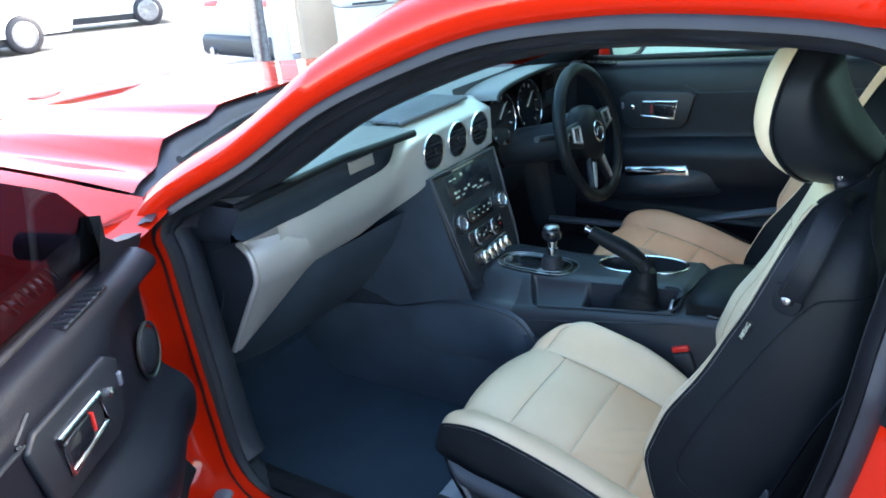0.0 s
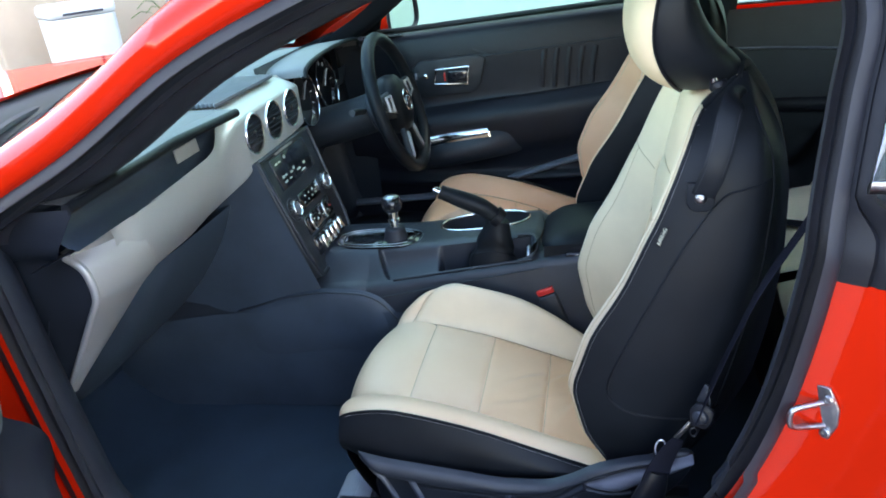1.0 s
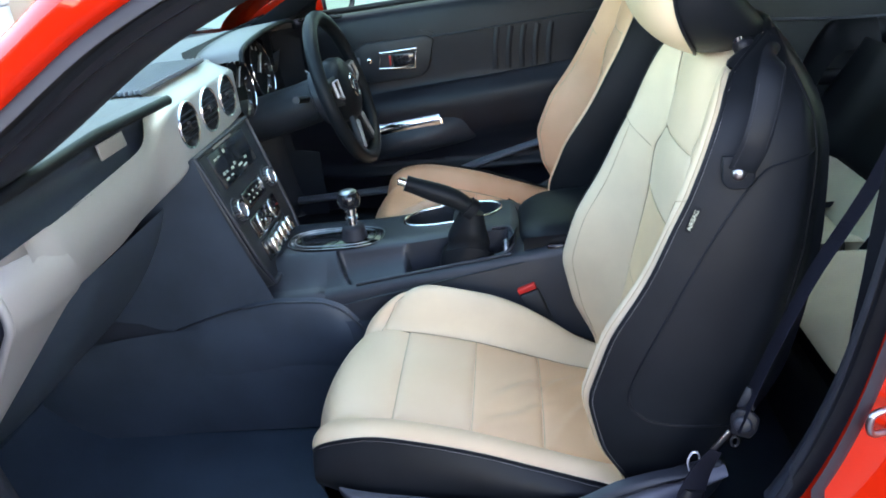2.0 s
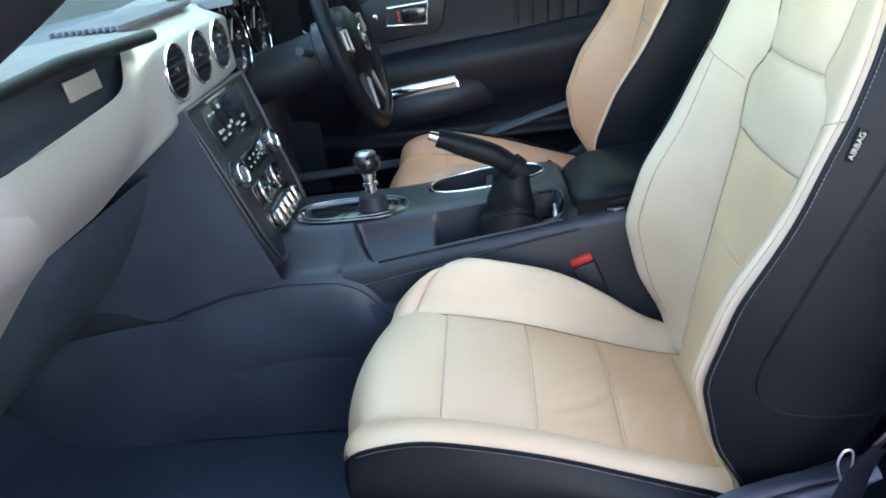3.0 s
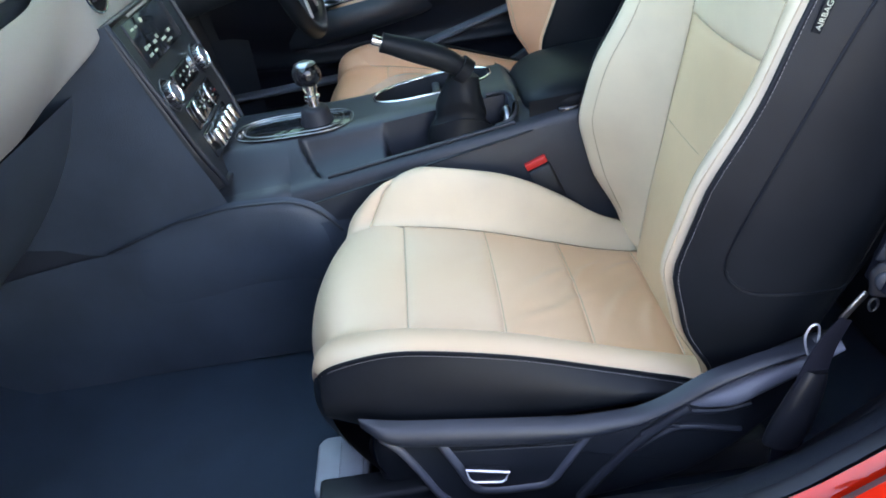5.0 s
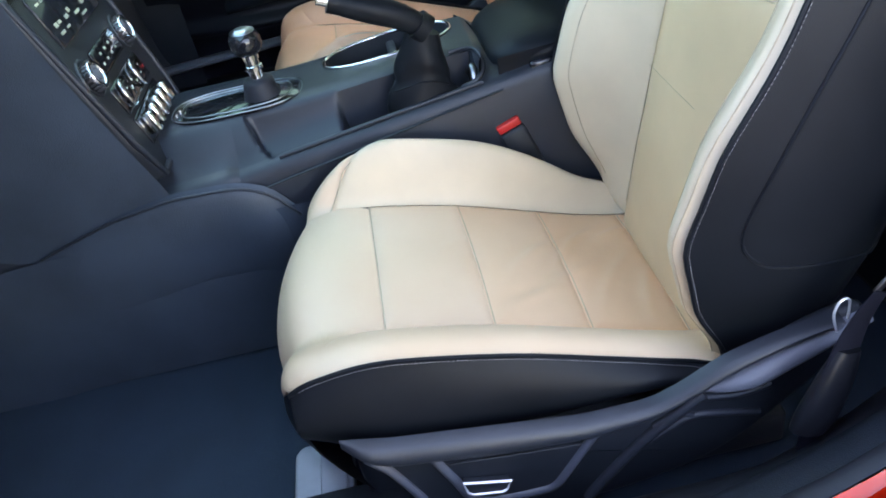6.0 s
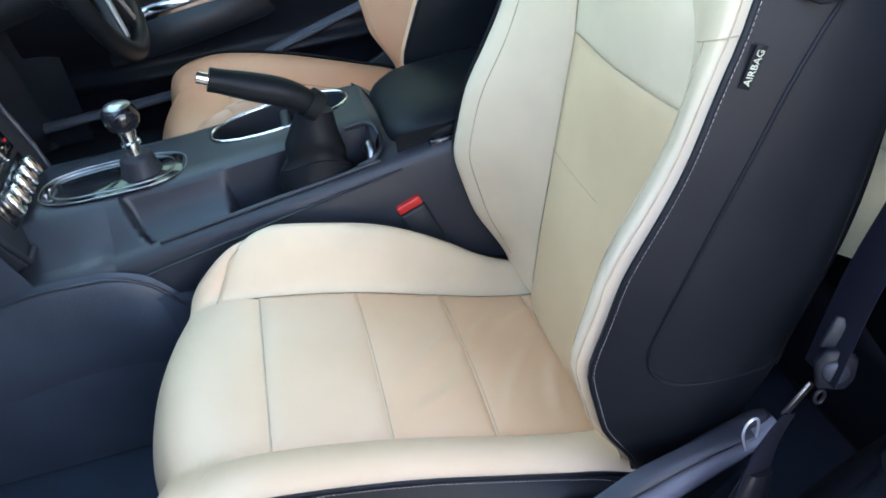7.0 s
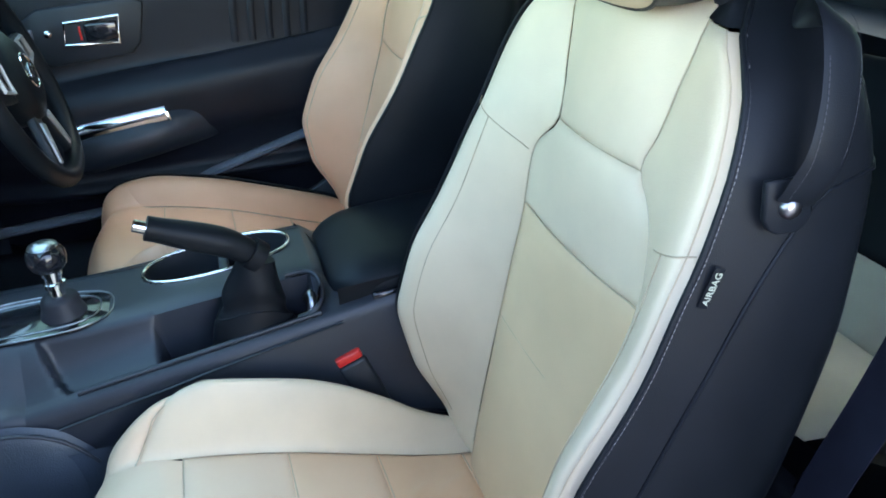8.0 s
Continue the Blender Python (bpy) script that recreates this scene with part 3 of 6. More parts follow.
for s in (-1, 1):
    part("trim_line", tube(spline([(s * 0.628, -1.00, 0.873), (s * 0.634, -1.165, 0.868), (s * 0.634, -1.415, 0.848), (s * 0.632, -1.60, 0.84)], 16), 0.004, 8), EDGE_GREY, car)
    part("trim_moulding", tube(spline([(s * 0.640, -1.10, 0.715), (s * 0.634, -1.28, 0.707), (s * 0.634, -1.42, 0.700), (s * 0.640, -1.60, 0.69)], 16), 0.022, 12, False, 0.6, (1, 0, 0)), DOOR_VINYL, car, "moulded armrest ledge beside the rear seat")
    part("pillar_inner", loft([[(s * 0.70, -0.99, 0.88), (s * 0.685, -1.01, 1.0), (s * 0.64, -1.03, 1.12), (s * 0.58, -0.98, 1.25)], [(s * 0.69, -1.08, 0.88), (s * 0.68, -1.09, 1.0), (s * 0.64, -1.10, 1.14), (s * 0.56, -1.12, 1.26)]]), BLACK_PLASTIC, car, "dark inner cover of the rear pillar")
    part("pillar_inner", loft([[(s * 0.67, -1.44, 0.90), (s * 0.65, -1.43, 1.0), (s * 0.60, -1.41, 1.12), (s * 0.53, -1.40, 1.23)], [(s * 0.66, -1.66, 0.90), (s * 0.64, -1.66, 1.0), (s * 0.58, -1.66, 1.1), (s * 0.50, -1.66, 1.2)]]), BLACK_PLASTIC, car)
    part("inner_rail", loft([[(s * 0.64, -1.05, 1.14), (s * 0.56, -1.05, 1.27)], [(s * 0.60, -1.44, 1.12), (s * 0.53, -1.44, 1.23)]]), BLACK_PLASTIC, car)
    part("rear_pillar", loft([[(s * (0.60 - 0.06 * k), -1.36 - 0.35 * k, 1.25 - 0.09 * k), (s * (0.72 - 0.03 * k), -1.40 - 0.55 * k, 1.13 - 0.07 * k), (s * (0.84 - 0.02 * k), -1.46 - 0.80 * k, 0.955 + 0.01 * k)] for k in np.linspace(0, 1, 8)]), RED, car)
    part("quarter_panel", arch_panel(s), RED, car)
    part("rear_quarter", loft([[(s * 0.905, -1.03, 0.90), (s * 0.785, -1.045, 0.945)], [(s * 0.93, -1.5, 0.96), (s * 0.80, -1.5, 0.95)], [(s * 0.90, -2.2, 0.98), (s * 0.70, -2.2, 1.0)]]), RED, car)
rear_pane = part("rear_window", loft([[(-0.52, -1.68, 1.19), (0.52, -1.68, 1.19)], [(-0.6, -2.3, 0.97), (0.6, -2.3, 0.97)]]), REAR_PANE, car, "green-tinted rear window")
for wy in (1.28, -1.44):
    for s in (-1, 1):
        wm = Matrix.Translation((s * 0.80, wy, 0.34)) @ Matrix.Rotation(radians(90 * s), 4, 'Y')
        wheel = part("wheel", revolve([(0.24, -0.11), (0.31, -0.11), (0.34, -0.08), (0.34, 0.08), (0.31, 0.11), (0.245, 0.11), (0.24, 0.05), (0.2, 0.04)], wm, 32), RUBBER, car)
        part("rim", revolve([(0.235, 0.09), (0.245, 0.105), (0.22, 0.10), (0.2, 0.04), (0.05, 0.05)], wm, 32), STEEL, wheel)

# striker on the rear jamb: a plate with two screws and a bent loop
plate = axis_pose((-0.775, -0.966, 0.703), (-0.80, 0.60, 0)) @ Matrix.Scale(0.68, 4)
striker = part("door_striker", prism([(-0.020, -0.052), (0.012, -0.052), (0.026, -0.015), (0.026, 0.015), (0.008, 0.052), (-0.018, 0.052), (-0.024, 0.0)], 0.006, plate, 0.002), STEEL, car, "zinc-plated door striker")
part("loop", tube(spline([plate @ Vector(p) for p in ((0.004, -0.024, 0.004), (-0.016, -0.022, 0.028), (-0.030, -0.016, 0.050), (-0.034, 0.002, 0.054), (-0.030, 0.018, 0.050), (-0.014, 0.022, 0.028), (0.004, 0.024, 0.004))], 24), 0.0036, 8), STEEL, striker)
for h in (-0.036, 0.030):
    part("screw", revolve([(0.0095, 0.004), (0.0095, 0.010), (0.007, 0.012), (0.005, 0.012), (0.004, 0.008)], plate @ Matrix.Translation((0.008, h, 0)), 14), STEEL, striker)


# ---- doors ----
def door_profile(y, slim=False):
    """Across the inner side of the left door, from the window slot down: (x, z)."""
    pull = math.exp(-((y + 0.31) / 0.17) ** 2)
    rise = 0.04 * max(0.0, (-y - 0.1)) / 0.8
    fade = 0.045 * smooth((y + 0.20) / 0.24)
    rows = door_rows(rise)
    if slim:
        rows[:5] = [(-0.768, 0.920), (-0.757, 0.936), (-0.735, 0.944), (-0.712, 0.938), (-0.698, 0.915)]
        return [(x - (fade if z < 0.90 else 0.0), z) for x, z in rows]
    return [(x - (fade if z < 0.93 else 0.4 * fade), z) for x, z in rows]


def door_rows(rise):
    return [(-0.800, 0.935 + rise), (-0.775, 0.962 + rise), (-0.735, 0.968 + rise), (-0.708, 0.958 + rise), (-0.697, 0.93 + rise),
            (-0.690, 0.88 + rise), (-0.692, 0.80 + rise), (-0.690, 0.755 + rise), (-0.678, 0.735 + 2 * rise), (-0.652, 0.715 + 2 * rise), (-0.638, 0.690 + 2 * rise),
            (-0.640, 0.655 + 1.6 * rise), (-0.650, 0.62 + rise), (-0.672, 0.585 + rise), (-0.684, 0.55), (-0.672, 0.530), (-0.668, 0.515), (-0.690, 0.49), (-0.705, 0.40), (-0.735, 0.30)]


def door(swing, label):
    """A car door: seen closed on the left side, then turned about its hinge or mirrored."""
    m = Matrix.Translation((-0.80, 0.18, 0)) @ Matrix.Rotation(radians(-swing), 4, 'Z') @ Matrix.Translation((0.80, -0.18, 0))
    put = (lambda p: moved(p, m)) if swing else mirrored
    slim = swing > 0
    belt_x, belt_z = (-0.757, 0.940) if slim else (-0.785, 0.962)
    ys = np.linspace(0.05, -0.98, 28)
    t = part("door", put(loft([spline([(x, y, z) for x, z in door_profile(y, slim)], 60) for y in ys], False)), DOOR_VINYL, car, label)
    part("front_edge", put(loft([[(x, 0.05, z) for x, z in door_profile(0.05, slim)], [(-0.88, 0.07, z) for x, z in door_profile(0.05, slim)]])), BLACK_PLASTIC, t)
    part("rear_edge", put(loft([[(x, -0.98, z) for x, z in door_profile(-0.98, slim)], [(-0.90, -1.0, z) for x, z in door_profile(-0.98, slim)]])), RED, t)
    part("outer_skin", put(grid(lambda a, b: (-0.815 - 0.095 * math.sin(min(1.0, a * 1.6) * 1.57) + 0.03 * max(0, a - 0.7), 0.12 - 1.12 * b, (0.905 if slim else 0.945) + 0.03 * b - 0.68 * a), 13, 17)), RED, t)
    sash = table((0.90, 0.03), (0.94, 0.0), (1.04, -0.09), (1.116, -0.218), (1.167, -0.353), (1.24, -0.55))

    def glazing(a, b):
        z = belt_z - 0.012 + 0.28 * b
        return belt_x + 0.46 * (z - belt_z), sash(z) * (1 - a) - (0.96 - 0.03 * b) * a, z

    # the open door's pane carries its dark reflection as tint
    w = part("window_glass", put(grid(glazing, 15, 13)), DOOR_PANE if slim else PANE, t, "door glass with a dark reflection put into its tint" if slim else "green-tinted door glass")
    w.visible_shadow = not slim
    part("window_seal", put(tube([(belt_x + 0.003, y, belt_z + (0.0 if slim else 0.010 + 0.04 * max(0, -y - 0.1) / 0.8)) for y in np.linspace(0.08, -0.96, 14)], 0.009, 8)), RUBBER, t)
    # bezel and handle
    bez = axis_pose((-0.692, -0.27, 0.842), (1, 0, 0))
    part("handle_bezel", put(prism([(-0.125, 0.045), (-0.105, 0.058), (0.07, 0.050), (0.10, 0.03), (0.085, -0.045), (0.06, -0.06), (-0.085, -0.05), (-0.105, -0.03)], 0.010, bez, 0.004)), BLACK_PLASTIC, t)
    part("handle_surround", put(tube([bez @ Vector(p) for p in ((-0.075, 0.027, 0.013), (0.026, 0.022, 0.013), (0.032, -0.020, 0.013), (-0.066, -0.024, 0.013))], 0.0042, 8, True)), CHROME, t, "chrome surround")
    part("handle_lever", put(box(bez @ Vector((-0.038, 0, 0.012)), (0.010, 0.062, 0.036), 0.004)), GLOSS_BLACK, t)
    part("reflector", put(box(bez @ Vector((0.0, 0, 0.0125)), (0.006, 0.004, 0.026), 0.001)), BUCKLE_RED, t, "small red marker")
    part("lock_button", put(revolve([(0.007, 0), (0.007, 0.006), (0.004, 0.008)], bez @ Matrix.Translation((0.058, 0.004, 0.008)), 14)), CHROME, t)
    part("lock_tab", put(box(bez @ Vector((0.088, 0.006, 0.012)), (0.006, 0.008, 0.020), 0.002)), HINGE_GREY, t)
    # pull with its bright bars
    part("pull_bar", put(tube([(-0.632, y, 0.668 - 0.10 * (y + 0.31)) for y in np.linspace(-0.215, -0.395, 6)], 0.0125, 16, False, 1.5, (0, 0, 1))), CHROME, t, "polished metal door pull")
    part("pull_bar", put(tube([(-0.632, y, 0.630 - 0.06 * (y + 0.31)) for y in np.linspace(-0.215, -0.404, 6)], 0.0075, 12, False, 1.2, (0, 0, 1))), CHROME, t)
    part("pull_end", put(prism([(-0.010, -0.030), (0.006, -0.030), (0.012, 0.030), (0.000, 0.030)], 0.016, axis_pose((-0.640, -0.400, 0.655), (1, 0, 0)), 0.003)), CHROME, t)
    # stitched pleats in the upper panel, speaker rings, demister slot and armrest
    for k in range(5):
        y = -0.56 - 0.036 * k
        part("pleat", put(tube(spline([(-0.689, y - 0.01, 0.90), (-0.6865, y, 0.85), (-0.688, y + 0.004, 0.79)], 8), 0.0075, 10, False, 0.42, (1, 0, 0))), DOOR_VINYL, t)
    part("panel_line", put(tube(spline([(-0.6935, -0.36, 0.915), (-0.6915, -0.40, 0.90), (-0.689, -0.43, 0.895), (-0.690, -0.9, 0.925)], 14), 0.003, 6)), BLACK_PLASTIC, t)
    part("lower_trim_strip", put(tube([(-0.676, y, max(0.462 + 0.05 * (-y - 0.05), 0.508 + 0.27 * (-y - 0.40))) for y in np.linspace(0.06, -0.90, 30)], 0.017, 10, False, 0.6)), HINGE_GREY, t, "grey trim strip")
    sp = axis_pose((-0.722, 0.0, 0.79), (1, 0, 0))
    part("speaker_trim", put(tube([sp @ Vector((0.038 * math.cos(a), 0.044 * math.sin(a), 0.003)) for a in np.linspace(0, 6.283, 25)[:-1]], 0.003, 6, True)), STEEL, t)
    part("speaker_grille", put(revolve([(0.036, 0), (0.034, 0.004), (0.02, 0.008)], sp, 24)), BLACK_PLASTIC, t)
    vx, vy, vz = (-0.722, -0.155, 0.9415) if slim else (-0.727, -0.085, 0.967)
    part("demister", put(box((vx, vy, vz), (0.024, 0.125, 0.006), 0.003)), GLOSS_BLACK, t)
    for k in range(7):
        part("fin", put(box((vx, vy + 0.050 - 0.017 * k, vz + 0.003), (0.022, 0.003, 0.005), 0)), BLACK_PLASTIC, t)
    part("armrest", put(grid(lambda a, b: (-0.69 + 0.085 * max(0.0, math.sin(b * 3.14)) ** 0.7 * math.sin(min(1, a * 3) * 1.57) * math.sin(min(1, (1 - a) * 2) * 1.57), -0.12 - 0.42 * a, 0.60 + 0.06 * a + 0.05 * math.cos(b * 3.14)), 15, 13)), GREY_PLASTIC, t)
    # black triangle at the front of the glass, leaning in with it
    crest = [(-0.095, 1.045), (-0.055, 1.000), (0.0, 0.972), (0.06, 0.955), (0.12, 0.942)]
    foot = [(-0.045, 0.935), (-0.02, 0.932), (0.02, 0.928), (0.07, 0.924), (0.12, 0.920)]
    lean = lambda pts, off: [(belt_x + 0.006 + off + 0.46 * (z - 0.94), y, z + belt_z - 0.940) for y, z in pts]
    part("mirror_foot", put(loft([lean(foot, 0.010), lean(crest, 0.008), lean(crest, -0.020), lean(foot, -0.040)])), BLACK_PLASTIC, t)
    mm = Matrix.Translation((-1.005, -0.040, 1.000)) @ Matrix.Rotation(radians(16), 4, 'Z')
    super_oval = lambda a, e=0.62: (math.copysign(abs(math.cos(a)) ** e, math.cos(a)), math.copysign(abs(math.sin(a)) ** e, math.sin(a)))

    def shell(a, b):
        u, v = super_oval(a * 6.283)
        r = (1 - (1 - b) ** 2.4) ** 0.5 if b > 0 else 0.0
        return mm @ Vector((0.102 * r * u, 0.075 - 0.125 * b, 0.060 * r * v))
    part("mirror_housing", put(grid(shell, 32, 13, close_u=True)), RED, t, "red painted mirror housing")
    part("mirror_glass", put(grid(lambda a, b: mm @ Vector((0.094 * b * super_oval(a * 6.283)[0], -0.047, 0.053 * b * super_oval(a * 6.283)[1])), 32, 4, close_u=True)), CHROME, t, "mirror glass")
    part("mirror_frame", put(tube([mm @ Vector((0.098 * super_oval(a)[0], -0.050, 0.057 * super_oval(a)[1])) for a in np.linspace(0, 6.283, 41)[:-1]], 0.006, 8, True)), BLACK_PLASTIC, t)
    part("mirror_stalk", put(tube([(-0.89, 0.03, 0.965), (-0.79, 0.03, 0.955)], 0.022, 10)), BLACK_PLASTIC, t)
    if swing:
        for z in (0.76, 0.50):
            part("hinge", put(box((-0.815, 0.135, z), (0.05, 0.07, 0.055), 0.008)), BLACK_PLASTIC, t)
        part("wiring_boot", put(tube(spline([(-0.80, 0.11, 0.64), (-0.78, 0.16, 0.62), (-0.76, 0.20, 0.64)], 10), 0.018, 10)), RUBBER, t)


door(0, "closed black-trimmed driver's door with bright metal pull")
door(58, "open black-trimmed passenger door with chrome inner handle")

# ---- front seats ----
CUSHION = spline([(-0.85, 0.405), (-0.76, 0.392), (-0.68, 0.408), (-0.60, 0.436), (-0.50, 0.472), (-0.40, 0.498), (-0.33, 0.508), (-0.285, 0.505),
                  (-0.262, 0.485), (-0.246, 0.450), (-0.242, 0.405)], 240)
BACK_Y = table((0.38, -0.728), (0.50, -0.750), (0.60, -0.772), (0.75, -0.806), (0.84, -0.818), (0.95, -0.845), (1.00, -0.862), (1.03, -0.89))
BACK_HALF = table((0.38, 0.185), (0.46, 0.205), (0.55, 0.222), (0.66, 0.229), (0.78, 0.226), (0.86, 0.217), (0.92, 0.208), (0.965, 0.190), (0.99, 0.164), (1.01, 0.135), (1.03, 0.095))
BACK_WING = table((0.38, 0.0), (0.44, 0.02), (0.51, 0.07), (0.60, 0.108), (0.69, 0.098), (0.78, 0.062), (0.86, 0.036), (0.95, 0.022), (1.03, 0.012))
FORM_HALF = table((0.38, 0.135), (0.55, 0.133), (0.75, 0.122), (0.83, 0.108), (0.87, 0.090), (0.93, 0.085), (1.03, 0.070))
INSERT_HALF = table((0.38, 0.135), (0.55, 0.133), (0.75, 0.127), (0.82, 0.122), (0.845, 0.114), (0.862, 0.090), (0.874, 0.070), (0.885, 0.082), (0.92, 0.092), (0.96, 0.099), (0.99, 0.108), (1.03, 0.092))
INSERT_MID, INSERT_TOP = 0.762, 0.874
BACK_REAR = table((0.38, -0.82), (0.50, -0.885), (0.60, -0.930), (0.70, -0.952), (0.80, -0.965), (0.90, -0.968), (0.96, -0.960), (1.0, -0.946), (1.03, -0.925))


def cushion_point(s, u, side):
    """On the cushion: s from the rear to the front, u across, side +1 on the outer edge."""
    k = min(238, max(0, int(s * 239)))
    f = s * 239 - k
    y, z = CUSHION[k] * (1 - f) + CUSHION[k + 1] * f
    d = CUSHION[k + 1] - CUSHION[k]
    d = d / np.linalg.norm(d)
    nrm = np.array([-d[1], d[0]])
    w = 0.120 if u > 0 else 0.147
    a = max(0.0, (abs(u) - w) / (0.205 - w))
    outer = u > 0
    fade = smooth((s - 0.18) / 0.25) * (1 - smooth((s - 0.86) / 0.12))
    crest = (0.024 if outer else 0.081) * (0.35 + 0.65 * (fade if outer else smooth((s - 0.13) / 0.27)))
    peak = 0.55 if outer else 0.62
    lift = crest * (smooth(a / peak) if a < peak else 1 - (0.75 if outer else 0.5) * smooth((a - peak) / (1 - peak) * 0.75))
    if outer:
        lift = (0.031 * min(1.0, a) + 0.013 * math.sin(min(1.0, a) * math.pi)) * smooth((s - 0.02) / 0.2)
    crown = 0.006 * (1 - min(1.0, abs(u) / w) ** 2)
    fore = 0.25 * smooth((y + 0.38) / 0.10) if outer else smooth((y + 0.415) / 0.16 + 0.5 * max(0.0, s - 0.68))
    drop = (0.006 if outer else 0.030) * smooth((y + 0.36) / 0.11) * (abs(u) / 0.2) ** 2.2
    lift = lift * (1 - fore) - drop
    early = smooth((s - 0.60) / 0.38)
    narrow = 1 - 0.07 * early * (abs(u) / 0.2) ** 2
    pull_back = early * (0.045 if outer else 0.022) * (abs(u) / 0.2) ** 2.3
    y2, z2 = y + nrm[0] * (lift + crown) - pull_back, z + nrm[1] * (lift + crown)
    return np.array((side * u * narrow, y2, z2))


def back_point(z, u, side):
    """On the front of the backrest, by height."""
    w, hw, wing = FORM_HALF(z), BACK_HALF(z), BACK_WING(z)
    a = max(0.0, (abs(u) - w) / max(0.02, hw - w))
    k = min(1.0, a / 0.92)
    bulge = wing * (0.30 * k + 0.70 * smooth(k)) - 0.006 * smooth((a - 0.85) / 0.15)
    if u > 0:
        bulge += 0.17 * wing * math.sin(min(1.0, a) * math.pi) ** 1.2 * smooth(a / 0.5) * smooth((0.84 - z) / 0.14)
    crown = 0.008 * (1 - min(1.0, abs(u) / w) ** 2)
    top = -0.035 * smooth((z - 0.99) / 0.06)
    return np.array((side * u, BACK_Y(z) + bulge + crown + top, z))


def panel(fn, lo, hi, edge=0.006, nu=19, nv=23):
    """A stuffed panel on fn(b, u) between u = lo(b) and hi(b), tucked in along its seams. fn gives a place, b runs from 0 to 1."""
    pts = {}

    def point(a, b):
        u = lo(b) + (hi(b) - lo(b)) * a
        p = np.array(fn(b, u))
        e = 0.002
        q = np.array(fn(min(1, b + e), u)) - np.array(fn(max(0, b - e), u))
        r = np.array(fn(b, u + 0.002)) - np.array(fn(b, u - 0.002))
        nrm = np.cross(q, r)
        ln = np.linalg.norm(nrm)
        nrm = nrm / ln if ln > 1e-12 else np.array((0, 0, 1.0))
        return p, nrm
    mid = point(0.5, 0.5)
    flip = -1 if (mid[1][2] * 0.8 + mid[1][1] * 0.6) < 0 else 1

    def tucked(a, b):
        p, nrm = point(a, b)
        wide = np.linalg.norm(point(1, b)[0] - point(0, b)[0])
        long = np.linalg.norm(point(a, 1)[0] - point(a, 0)[0])
        dist = min(a * wide, (1 - a) * wide, b * long, (1 - b) * long)
        return p - flip * nrm * edge * math.exp(-dist / 0.0075)
    return grid(tucked, nu, nv, ease=True)


def stitches(points, length=0.0030, gap=0.0016, r=0.00027):
    """Short threads along a line."""
    p = [Vector(q) for q in points]
    out = []
    run, target = 0.0, 0.0
    for a, b in zip(p, p[1:]):
        seg = (b - a).length
        while target < run + seg:
            s = a + (b - a) * ((target - run) / max(seg, 1e-9))
            d = (b - a).normalized()
            out.append(tube([s, s + d * length], r, 4))
            target += length + gap
        run += seg
    return merged(*out)


def s_of(y):
    """The run along the cushion at which its top lies at y."""
    return float(np.interp(y, CUSHION[:215, 0], np.linspace(0, 214 / 239, 215)))


